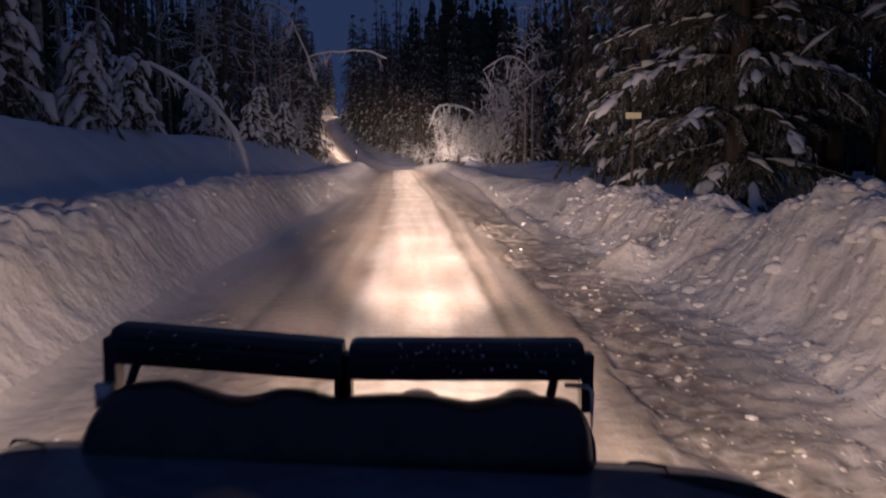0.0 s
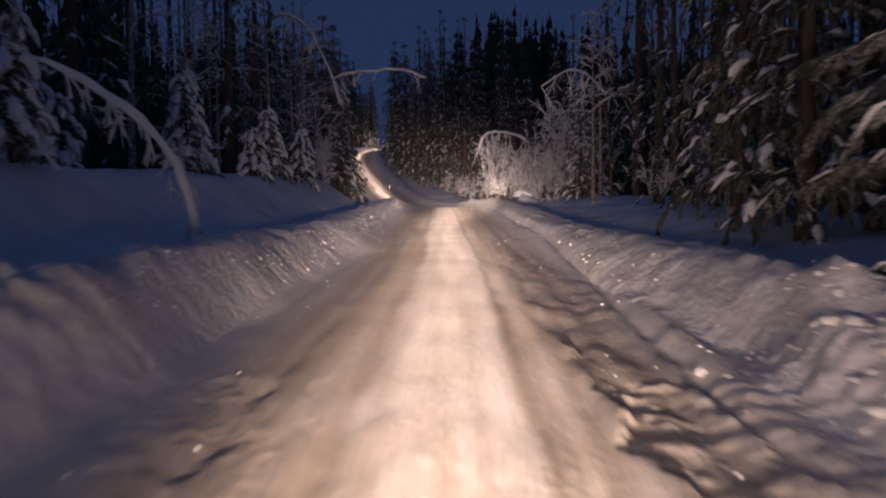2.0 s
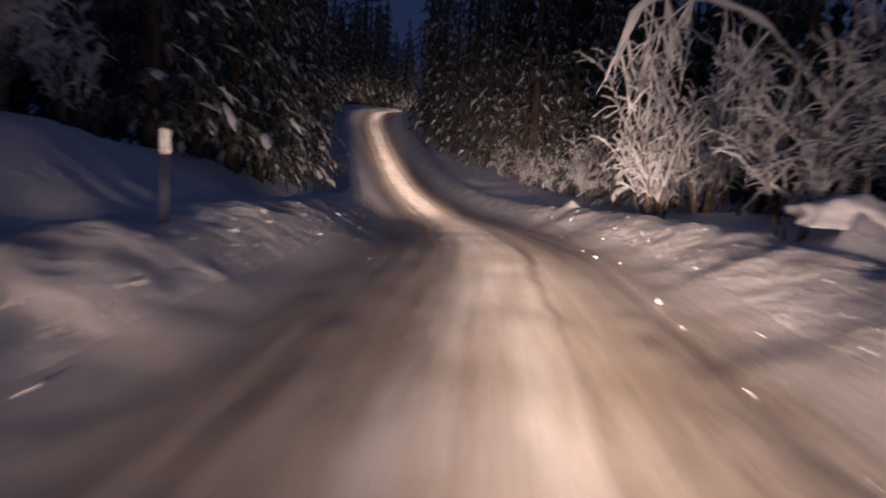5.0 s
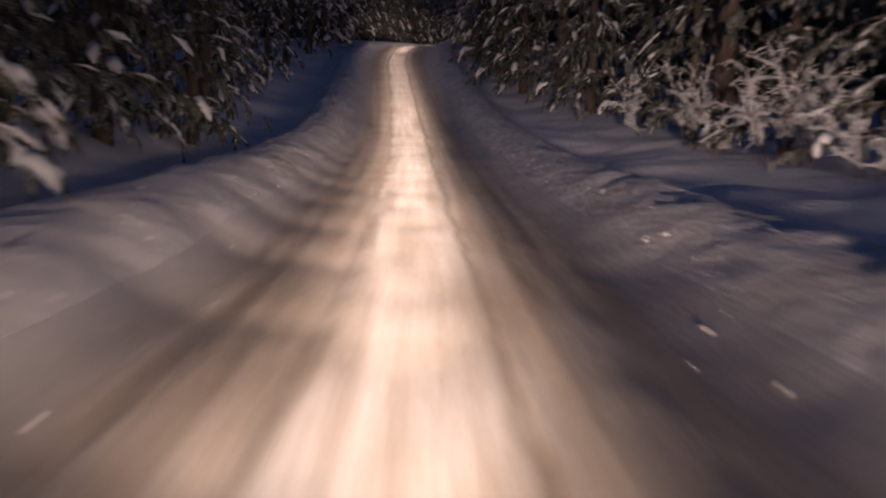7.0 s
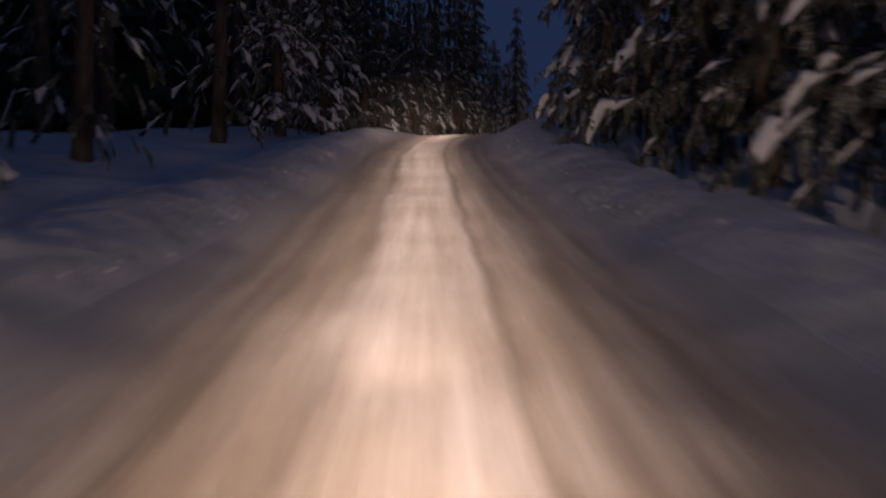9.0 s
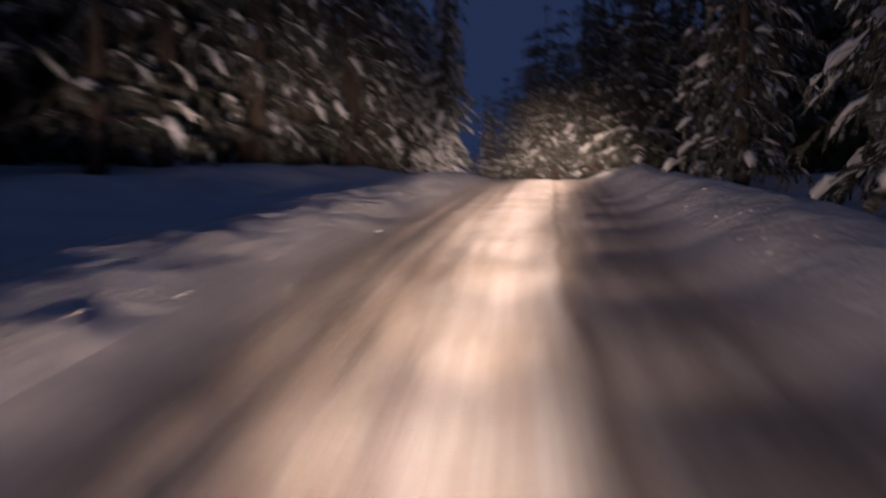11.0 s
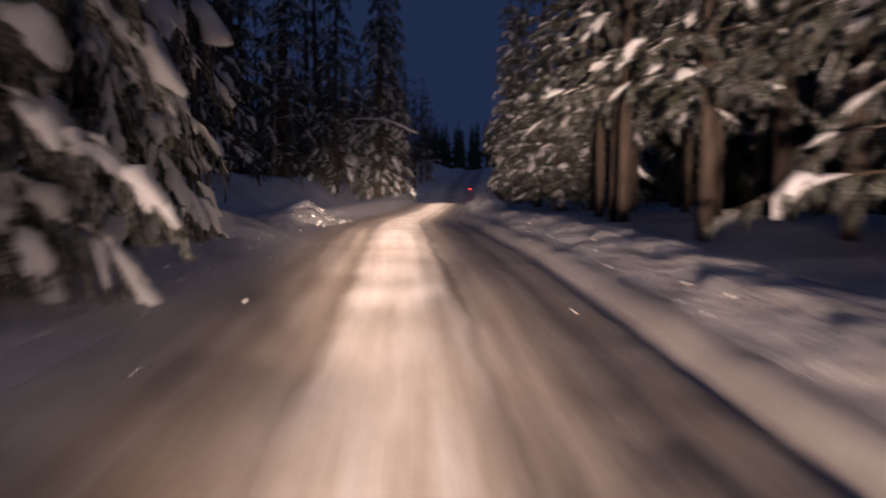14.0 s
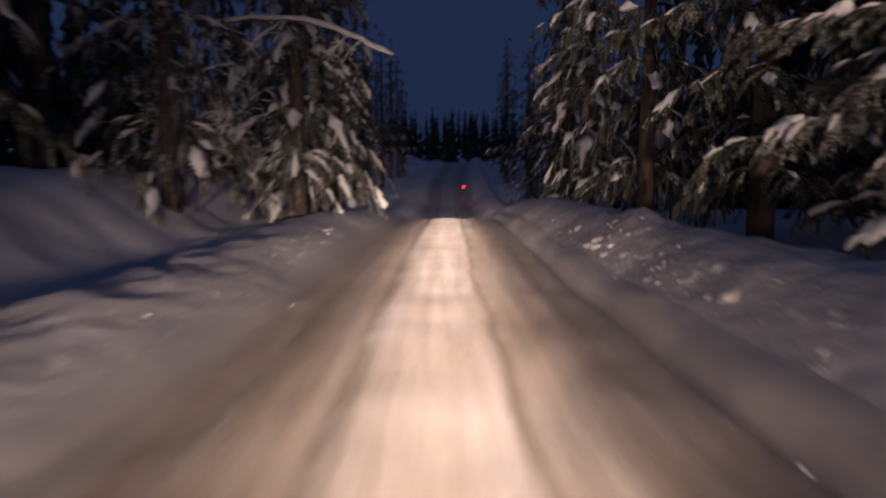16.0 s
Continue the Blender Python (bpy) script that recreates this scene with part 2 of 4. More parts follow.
def snow_material():
    m, t, b = material("snow", (0.8, 0.81, 0.83), 0.75)
    big, small, fine = noise_node(t, 0.6), noise_node(t, 6.0, 6), noise_node(t, 40.0, 3)
    c = ramp(t, big.outputs["Fac"], [(0.35, (0.74, 0.75, 0.77)), (0.65, (0.86, 0.87, 0.88))])
    t.links.new(mixed(t, 0.25, c, small.outputs["Fac"], "SOFT_LIGHT"), b.inputs["Base Color"])
    bumped(t, b, [(small.outputs["Fac"], 0.5, 0.08), (fine.outputs["Fac"], 0.35, 0.012)])
    return m


def bank_material():
    m, t, b = material("ploughed_snow", (0.74, 0.72, 0.69), 0.7)
    big, lump, small, fine = noise_node(t, 0.9, 5), noise_node(t, 3.2, 4), noise_node(t, 9.0, 6), noise_node(t, 45.0, 3)
    c = ramp(t, big.outputs["Fac"], [(0.3, (0.66, 0.63, 0.59)), (0.6, (0.82, 0.81, 0.8))])
    t.links.new(mixed(t, 0.35, c, small.outputs["Fac"], "SOFT_LIGHT"), b.inputs["Base Color"])
    bumped(t, b, [(lump.outputs["Fac"], 0.5, 0.14), (small.outputs["Fac"], 0.5, 0.06), (fine.outputs["Fac"], 0.4, 0.012)])
    return m


def road_material():
    """Packed snow with sanded, browner strips, polished in the wheel tracks. UV: u across, v along, in metres."""
    m, t, b = material("packed_snow", (0.6, 0.55, 0.48), 0.5)
    streak = noise_node(t, 1.0, 5, "UV", (4.0, 0.18, 1))
    patch, grit, fine = noise_node(t, 0.55, 4, "UV"), noise_node(t, 9.0, 6, "UV"), noise_node(t, 60.0, 3, "UV")
    c = ramp(t, streak.outputs["Fac"], [(0.32, (0.46, 0.4, 0.33)), (0.5, (0.65, 0.6, 0.54)), (0.68, (0.82, 0.8, 0.77))])
    c = mixed(t, 0.4, c, ramp(t, patch.outputs["Fac"], [(0.35, (0.45, 0.39, 0.32)), (0.65, (0.74, 0.71, 0.68))]))
    # brown sand in tracks and sides; bright middle, tan sides partly paint the warm beam
    uv, cut = t.nodes.new("ShaderNodeTexCoord"), t.nodes.new("ShaderNodeSeparateXYZ")
    t.links.new(uv.outputs["UV"], cut.inputs["Vector"])
    wob = t.nodes.new("ShaderNodeMath")
    wob.operation, wob.inputs[1].default_value = "MULTIPLY_ADD", 0.35
    t.links.new(patch.outputs["Fac"], wob.inputs[0])
    t.links.new(cut.outputs["X"], wob.inputs[2])
    across = t.nodes.new("ShaderNodeMapRange")
    across.inputs["From Min"].default_value, across.inputs["From Max"].default_value = -2.6, 3.0
    t.links.new(wob.outputs["Value"], across.inputs["Value"])
    full, side_tan = (1, 1, 1), (0.66, 0.6, 0.52)
    side = ramp(t, across.outputs["Result"], [(0.0, (1, 1, 1)), (0.14, side_tan), (0.32, (0.72, 0.67, 0.6)), (0.345, (0.55, 0.5, 0.44)), (0.375, full), (0.585, full),
                                              (0.605, (0.5, 0.45, 0.38)), (0.625, (0.9, 0.85, 0.78)), (0.672, (0.85, 0.8, 0.72)), (0.69, (0.6, 0.56, 0.51)), (0.87, (0.64, 0.6, 0.56)), (0.97, (1, 1, 1))])
    c = mixed(t, 0.75, c, side, "MULTIPLY")
    far = t.nodes.new("ShaderNodeMapRange")
    far.inputs["From Min"].default_value, far.inputs["From Max"].default_value = 0.0, 60.0
    t.links.new(cut.outputs["Y"], far.inputs["Value"])
    soiled = mixed(t, 1.0, ramp(t, far.outputs["Result"], [(0.2, (1, 1, 1)), (0.36, (0, 0, 0))]),
                   ramp(t, across.outputs["Result"], [(0.70, (0, 0, 0)), (0.725, (0.85, 0.85, 0.85)), (0.9, (0.7, 0.7, 0.7)), (0.98, (0, 0, 0))]), "MULTIPLY")
    c = mixed(t, soiled, c, ramp(t, grit.outputs["Fac"], [(0.35, (0.2, 0.17, 0.145)), (0.65, (0.5, 0.47, 0.44))]))
    shoulder = ramp(t, across.outputs["Result"], [(0.02, (1, 1, 1)), (0.17, (0, 0, 0)), (0.83, (0, 0, 0)), (0.98, (1, 1, 1))])
    c = mixed(t, shoulder, c, (0.7, 0.68, 0.65))
    t.links.new(mixed(t, 0.5, c, grit.outputs["Fac"], "SOFT_LIGHT"), b.inputs["Base Color"])
    r = t.nodes.new("ShaderNodeMapRange")
    r.inputs["From Min"].default_value, r.inputs["From Max"].default_value = 0.3, 0.7
    r.inputs["To Min"].default_value, r.inputs["To Max"].default_value = 0.34, 0.62
    t.links.new(streak.outputs["Fac"], r.inputs["Value"])
    t.links.new(r.outputs["Result"], b.inputs["Roughness"])
    bumped(t, b, [(streak.outputs["Fac"], 0.35, 0.03), (grit.outputs["Fac"], 0.6, 0.03), (fine.outputs["Fac"], 0.4, 0.006)])
    return m


def mottled(name, dark, light, rough, scale, stretch=None, bump=0.6, depth=0.02):
    m, t, b = material(name, light, rough)
    n, f = noise_node(t, scale, 5, "Object", stretch), noise_node(t, scale * 6, 3)
    c = ramp(t, n.outputs["Fac"], [(0.35, dark), (0.65, light)])
    t.links.new(mixed(t, 0.4, c, f.outputs["Fac"], "SOFT_LIGHT"), b.inputs["Base Color"])
    bumped(t, b, [(n.outputs["Fac"], bump, depth), (f.outputs["Fac"], 0.3, depth / 4)])
    return m


SNOW, BANK, PACKED = snow_material(), bank_material(), road_material()


def needle_material():
    """Dark green needles, the tips dusted with frost in uneven patches."""
    m, t, b = material("spruce_needles", (0.05, 0.06, 0.03), 0.8)
    n, speck, patch = noise_node(t, 9.0, 5), noise_node(t, 26.0, 4), noise_node(t, 1.7, 3)
    c = ramp(t, n.outputs["Fac"], [(0.35, (0.018, 0.024, 0.013)), (0.65, (0.06, 0.063, 0.036))])
    dust = mixed(t, 1.0, ramp(t, speck.outputs["Fac"], [(0.47, (0, 0, 0)), (0.63, (1, 1, 1))]), ramp(t, patch.outputs["Fac"], [(0.38, (0, 0, 0)), (0.6, (0.9, 0.9, 0.9))]), "MULTIPLY")
    t.links.new(mixed(t, dust, c, (0.55, 0.55, 0.56)), b.inputs["Base Color"])
    bumped(t, b, [(n.outputs["Fac"], 0.6, 0.02), (speck.outputs["Fac"], 0.5, 0.01)])
    return m


NEEDLE = needle_material()
FAR_NEEDLE = mottled("forest_needles", (0.02, 0.028, 0.015), (0.06, 0.07, 0.035), 0.8, 3.0)
BARK = mottled("spruce_bark", (0.04, 0.03, 0.024), (0.115, 0.085, 0.065), 0.9, 5.0, (1, 1, 0.25))
BIRCH = mottled("birch_bark", (0.12, 0.1, 0.085), (0.42, 0.38, 0.34), 0.8, 4.0, (1, 1, 2.5))
TWIG = mottled("frosted_twigs", (0.07, 0.05, 0.04), (0.2, 0.16, 0.13), 0.85, 8.0)
BLACK = mottled("black_lacquer", (0.02, 0.019, 0.022), (0.036, 0.034, 0.038), 0.33, 14.0, None, 0.1, 0.002)
RUBBER = mottled("rubber", (0.012, 0.012, 0.012), (0.03, 0.03, 0.03), 0.85, 20.0)
PAINT = mottled("dark_blue_paint", (0.1, 0.12, 0.17), (0.13, 0.155, 0.21), 0.13, 3.0, None, 0.03, 0.002)
STEEL, _, _ = material("bright_steel", (0.62, 0.6, 0.57), 0.45, 0.85)
GRIT = mottled("sanded_snow_crumbs", (0.34, 0.3, 0.26), (0.56, 0.52, 0.48), 0.8, 6.0)
GLASS, _, _ = material("lamp_glass", (0.25, 0.25, 0.26), 0.15)
WOOD = mottled("grey_post_wood", (0.07, 0.055, 0.045), (0.16, 0.13, 0.11), 0.9, 7.0, (1, 1, 0.2))
SIGN, _, _ = material("sign_yellow", (0.9, 0.82, 0.55), 0.3)
REFLECT, _, _ = material("reflector_white", (0.9, 0.9, 0.92), 0.25)


# ---- mesh building ----
class Shape:
    """Collects tubes and facets, and links them as one mesh."""

    def __init__(self):
        self.verts, self.faces, self.count = [], [], 0

    def add(self, verts, faces):
        self.verts.append(np.asarray(verts, float))
        self.faces.extend(tuple(int(i) + self.count for i in f) for f in faces)
        self.count += len(verts)

    def tube(self, points, radii, sides=5, wide=1.0, high=1.0, caps=True):
        p, r = np.asarray(points, float), np.asarray(radii, float)
        t = np.gradient(p, axis=0)
        t /= np.linalg.norm(t, axis=1)[:, None] + 1e-9
        ref = np.array([0.0, 0, 1.0]) if abs(t[:, 2]).mean() < 0.85 else np.array([1.0, 0, 0])
        side = np.cross(t, ref)
        side /= np.linalg.norm(side, axis=1)[:, None] + 1e-9
        up = np.cross(side, t)
        a = np.arange(sides) / sides * 2 * math.pi
        v = p[:, None] + r[:, None, None] * (wide * np.cos(a)[None, :, None] * side[:, None] + high * np.sin(a)[None, :, None] * up[:, None])
        n = len(p)
        f = [(i * sides + j, i * sides + (j + 1) % sides, (i + 1) * sides + (j + 1) % sides, (i + 1) * sides + j) for i in range(n - 1) for j in range(sides)]
        if caps:
            f += [tuple(range(sides - 1, -1, -1)), tuple((n - 1) * sides + j for j in range(sides))]
        self.add(v.reshape(-1, 3), f)

    def box(self, lo, hi):
        (x0, y0, z0), (x1, y1, z1) = lo, hi
        v = [(x0, y0, z0), (x1, y0, z0), (x1, y1, z0), (x0, y1, z0), (x0, y0, z1), (x1, y0, z1), (x1, y1, z1), (x0, y1, z1)]
        self.add(v, [(3, 2, 1, 0), (4, 5, 6, 7), (0, 1, 5, 4), (1, 2, 6, 5), (2, 3, 7, 6), (3, 0, 4, 7)])

    def mesh(self, name, mat, smooth=True):
        me = bpy.data.meshes.new(name)
        me.from_pydata(np.concatenate(self.verts).tolist(), [], self.faces)
        me.materials.append(mat)
        if smooth:
            me.shade_smooth()
        me.update()
        return me


def part(name, shape, mat, parent, label="", smooth=True):
    ob = new(name, shape.mesh(name, mat, smooth))
    ob.parent = parent
    return tagged(ob, label)


# ---- ground, banks and road: one sheet in (station, offset), cut into its pieces ----
def sheet(name, s_rows, u_cols, mat, label, category):
    s, u = np.meshgrid(s_rows, u_cols, indexing="ij")
    m, r = middle(s)
    z = m[..., 2] + relief(s, u)
    away = step_up(np.abs(u), 60, 110)
    z = z * (1 - away) - 3.3 * away
    v = np.stack([m[..., 0] + r[..., 0] * u, m[..., 1] + r[..., 1] * u, z], -1).reshape(-1, 3)
    n, k = s.shape
    i = (np.arange(n - 1)[:, None] * k + np.arange(k - 1)[None]).ravel()
    quads = np.stack([i, i + 1, i + k + 1, i + k], 1)
    me = bpy.data.meshes.new(name)
    me.vertices.add(len(v))
    me.vertices.foreach_set("co", v.ravel())
    me.loops.add(quads.size)
    me.loops.foreach_set("vertex_index", quads.ravel())
    me.polygons.add(len(quads))
    me.polygons.foreach_set("loop_start", np.arange(0, quads.size, 4))
    me.update(calc_edges=True)
    uv = me.uv_layers.new(name="along")
    uv.data.foreach_set("uv", np.stack([u.ravel(), s.ravel()], 1)[quads.ravel()].ravel())
    me.materials.append(mat)
    me.shade_smooth()
    me.validate()
    return tagged(new(name, me), label, category, "", "structure")


LATER = np.r_[np.arange(18, 306, 0.3), np.arange(306, 440, 1.0)]
BEFORE, START = np.r_[np.arange(-30, 0, 0.6), 0.0], np.r_[np.arange(0, 18, 0.055), 18.0]
ROWS = np.r_[BEFORE, np.arange(0.3, 18, 0.3), LATER]
NEAR, SIDE = np.linspace(0, 2.7, 31), np.linspace(2.7, 4.8, 25)
FINE_NEAR, FINE_SIDE = np.linspace(0, 2.7, 52), np.linspace(2.7, 4.8, 43)
FAR = np.r_[np.arange(4.8, 9.2, 0.4), np.arange(9.2, 17, 1.1), 19, 23, 28, 35, 45, 60, 75, 92, 110]
for rows, across, side in ((BEFORE, NEAR, SIDE), (START, FINE_NEAR, FINE_SIDE), (LATER, NEAR, SIDE)):
    sheet("road", rows, np.r_[-across[:0:-1], across], PACKED, "packed snow road with sanded wheel tracks between snow banks", "road")
    sheet("snow_bank_right", rows, side, BANK, "lumpy ploughed snow bank along the road", "snow bank")
    sheet("snow_bank_left", rows, -side[::-1], BANK, "lumpy ploughed snow bank along the road", "snow bank")
sheet("ground_right", ROWS, FAR, SNOW, "smooth deep snow on the forest floor", "ground")
sheet("ground_left", ROWS, -FAR[::-1], SNOW, "smooth deep snow on the rising forest floor", "ground")
plain = Shape()
plain.add([(-3000, -3000, -3), (3000, -3000, -3), (3000, 3000, -3), (-3000, 3000, -3)], [(0, 1, 2, 3)])
tagged(new("ground", plain.mesh("ground", SNOW)), "wide snow-covered land under the forest", "ground", "", "structure")

# ---- trees ----
def frond(needles, base, az, length, drop, width, g, rows=3):
    """A drooping side twig of needles: a ragged strip with points hanging from its edges."""
    q = np.linspace(0, 1, rows)
    way = np.array([math.cos(az), math.sin(az), 0.0])
    side = np.array([-way[1], way[0], 0.0])
    line = base + way * (length * q * (1 - 0.25 * drop * q))[:, None]
    line[:, 2] += length * (0.1 * q - drop * q**1.6)
    wide = 0.55 * width * np.interp(q, [0, 0.35, 1], [0.5, 1.0, 0.12])
    a = line + side * (wide * g.uniform(0.5, 1.5, rows))[:, None] + g.normal(0, 0.25 * width, (rows, 3))
    b = line - side * (wide * g.uniform(0.5, 1.5, rows))[:, None] + g.normal(0, 0.25 * width, (rows, 3))
    a[:, 2] -= 0.5 * wide
    b[:, 2] -= 0.5 * wide
    v = [*a, *b, *line]
    n = rows
    f = [(i, i + 1, 2 * n + i + 1, 2 * n + i) for i in range(n - 1)] + [(2 * n + i, 2 * n + i + 1, n + i + 1, n + i) for i in range(n - 1)]
    for k in range(n - 1):
        for edge in (a, b):
            for lo, hi in ((0.0, 0.55), (0.45, 1.0)) if rows > 3 else ((0.1, 0.9),):
                p0, p1 = edge[k] + (edge[k + 1] - edge[k]) * lo, edge[k] + (edge[k + 1] - edge[k]) * hi
                tip = (p0 + p1) / 2 + [*(way[:2] * width * g.uniform(0, 1.6) + side[:2] * width * g.normal(0, 0.7)), -width * g.uniform(0.8, 3.6)]
                v += [p0, p1, tip]
                f.append((len(v) - 3, len(v) - 2, len(v) - 1))
    needles.add(v, f)
    return line


def clump(load, line, radii, g, sides=5, flat=0.75, wide=1.15):
    """Settled snow along a line: thick, uneven, with a soft top and a ragged lower edge."""
    p, r = np.asarray(line, float), np.asarray(radii, float)
    t = np.gradient(p, axis=0)
    side = np.stack([t[:, 1], -t[:, 0], 0 * t[:, 0]], 1)
    side /= np.linalg.norm(side, axis=1)[:, None] + 1e-6
    up = np.cross(side, t)
    up /= np.linalg.norm(up, axis=1)[:, None] + 1e-6
    n, a = len(p), np.arange(sides) / sides * 2 * math.pi + math.pi / 2
    rough = r[:, None] * g.uniform(0.72, 1.32, (n, sides))
    v = p[:, None] + (rough * np.cos(a) * wide)[..., None] * side[:, None] + (rough * np.sin(a) * np.where(np.sin(a) > 0, flat, 0.55 * flat))[..., None] * up[:, None]
    f = [(i * sides + j, i * sides + (j + 1) % sides, (i + 1) * sides + (j + 1) % sides, (i + 1) * sides + j) for i in range(n - 1) for j in range(sides)]
    load.add(v.reshape(-1, 3), f)


def spruce_shapes(seed, high, reach, whorls, limbs, low, droop=0.5, snow=0.8, detail=2, radius=None, lumps=0.25, heavy=1.0, taper=0.8):
    """Trunk, bough wood, needles and snow of a spruce at the origin. detail: 0 deep in the wood, 1 along the road, 2 close by."""
    g = np.random.default_rng(seed)
    trunk, wood, needles, load = Shape(), Shape(), Shape(), Shape()
    r0 = radius or 0.018 * high + 0.02
    zs = np.linspace(-0.3, high, 8)
    lean = g.normal(0, 0.012, 2)
    trunk.tube(np.stack([lean[0] * zs + 0.03 * np.sin(zs), lean[1] * zs, zs], 1), r0 * (1 - zs / (high * 1.03)).clip(0.02, 1.1) ** 0.9, 8)
    cuts = (4, 5, 8)[detail]
    s = np.linspace(0.0, 1, cuts)
    for i in range(whorls):
        f = (i + g.uniform(0.1, 0.9)) / whorls
        z = low + (high - low) * f**0.95
        for j in range(limbs):
            az = 2 * math.pi * (j + g.uniform(-0.35, 0.35)) / limbs + i * 2.4
            length = (reach * (1 - f) ** taper + 0.22) * g.uniform(0.6, 1.2)
            dr = droop * g.uniform(0.65, 1.35)
            bend = g.normal(0, 0.12)
            laden = snow * g.choice((0.35, 0.9, 1.25)) if snow < 0.9 else snow
            ways = np.stack([np.cos(az + bend * s), np.sin(az + bend * s)], 1)
            pts = np.column_stack([ways * (length * s)[:, None] + lean * z, z + g.normal(0, 0.08) + length * (0.2 * s - dr * s**1.8)])
            if detail:
                wood.tube(pts, np.linspace(0.012 + 0.008 * length, 0.005, cuts), 3, caps=False)
            fan_n = int((2.0, 3.0, 6.4)[detail] * (0.7 + length * (0.3, 0.9, 1.0)[detail]))
            rows = (2, 3, 4)[detail]
            for k in range(fan_n + 1):
                last = k == fan_n
                sk = 0.9 if last else 0.1 + 0.85 * (k + g.uniform(0.1, 0.9)) / fan_n
                base = np.array([np.interp(sk, s, pts[:, c]) for c in range(3)])
                turn = az + bend * sk + (g.normal(0, 0.15) if last else (-1) ** k * g.uniform(0.55, 1.2))
                tl = (0.16 + 0.3 * length * (1.1 - 0.75 * sk)) * g.uniform(0.6, 1.25)
                line = frond(needles, base, turn, tl, dr * g.uniform(0.9, 1.9) + 0.12, (0.16, 0.1, 0.07)[detail] * g.uniform(0.7, 1.3), g, rows)
                if g.random() < laden * (0.4, 0.5, 0.6)[detail]:
                    keep = max(2, rows - 1)
                    cover = line[:keep] + [0, 0, 0.015]
                    clump(load, cover, heavy * (0.026 + 0.042 * tl) * np.interp(np.linspace(0, 1, keep), [0, 0.6, 1], [0.4, 1.25, 0.3]) * g.uniform(0.5, 1.7), g, (3, 3, 5)[detail], 0.7, 1.5)
            # broken pads of snow along the bough, wider than high, drooping with it
            for _ in range((2, 3, 5)[detail] + int((0.5, 1.0, 1.5)[detail] * length)):
                if g.random() > 0.85 * laden:
                    continue
                mid, half = g.uniform(0.2, 0.98), g.uniform(0.06, 0.19) / (0.45 + 0.35 * length)
                q = np.linspace(mid - half, mid + half, (3, 3, 5)[detail])
                line = np.column_stack([np.interp(q, s, pts[:, c]) for c in range(3)]) + [0, 0, 0.02]
                line[:, 2] -= 0.25 * half * length * np.linspace(0, 1, len(q)) ** 2
                line += g.normal(0, 0.02 + 0.015 * length, 3) * [1, 1, 0.3]
                size = heavy * (0.034 + 0.017 * length) * g.choice((0.5, 0.8, 1.0, 1.7)) * g.uniform(0.7, 1.3)
                clump(load, line, size * np.interp(np.linspace(0, 1, len(q)), [0, 0.25, 0.7, 1], [0.2, 0.9, 1.1, 0.25]) * g.uniform(0.7, 1.25, len(q)), g, (3, 4, 6)[detail], 0.75, g.uniform(1.2, 2.0))
            if g.random() < lumps:
                at = g.uniform(0.55, 0.95)
                base = np.array([np.interp(at, s, pts[:, c]) for c in range(3)])
                size = heavy * (0.055 + 0.028 * length) * g.uniform(0.6, 1.5)
                hang = np.linspace(-0.5, 1, (3, 5, 6)[detail])
                line = base + np.column_stack([ways[-1] * (size * 2.0 * hang)[:, None], size * (0.25 - 1.5 * hang - 1.2 * hang**2)]) + g.normal(0, 0.2 * size, (len(hang), 3))
                clump(load, line, size * np.interp(hang, [-0.5, 0, 0.6, 1], [0.3, 1, 0.95, 0.25]), g, (4, 5, 7)[detail], 0.9)
    return trunk, wood, needles, load


def plant(name, shapes, label, category, group=""):
    """A standing plant at the origin: trunk, crown and the snow it carries, under an empty."""
    root = tagged(new(name), label, category, group)
    for part_name, shape, mat, note in shapes:
        if shape.count:
            made = part(part_name, shape, mat, root, note)
            if part_name not in ("trunk", "stem"):
                tagged(made, kind="stuff")
    return root


def spruce(label, group="", **how):
    t, w, n, s = spruce_shapes(**how)
    return plant("spruce_tree", [("trunk", t, BARK, "dark scaly bark"), ("bough_wood", w, BARK, ""), ("crown", n, NEEDLE, "dark green drooping needles"),
                                 ("snow_load", s, SNOW, "thick snow lying on the boughs")], label, "spruce", group)


def branchy(bark, load, g, base, way, length, radius, level, snow, twigs=None):
    """One bare branch with its side branches, and the snow on top of it."""
    n = 5 if level == 0 else 4 if level == 1 else 3
    q = np.linspace(0, 1, n)
    side = np.cross(way, [0, 0, 1.0])
    bow = g.normal(0, 0.12)
    sag = (0.05, 0.22, 0.45)[min(level, 2)] * g.uniform(0.5, 1.4)
    pts = base + way * length * q[:, None] + side * bow * length * (q**2)[:, None]
    pts[:, 2] -= sag * length * q**2
    r = radius * np.linspace(1, 0.3, n)
    bark.tube(pts, r, 3 if level else 5, caps=False)
    if level:
        fat = r + 0.011 + 0.012 * g.random()
        load.tube(pts + np.stack([0 * q, 0 * q, 0.6 * fat], 1), fat * g.uniform(0.6, 1.3, n) * snow, 4 if level == 1 else 3, 1.1, 0.9, False)
    if level >= 2:
        return
    for k in range((9, 5)[level]):
        s = g.uniform(0.22, 1.0)
        at = np.array([np.interp(s, q, pts[:, c]) for c in range(3)])
        turn = way + g.normal(0, 0.62, 3) + np.array([0, 0, 0.25 if level == 0 else 0])
        turn /= np.linalg.norm(turn)
        branchy(twigs or bark, load, g, at, turn, length * (0.42, 0.5)[level] * g.uniform(0.5, 1.1), radius * 0.42, level + 1, snow)


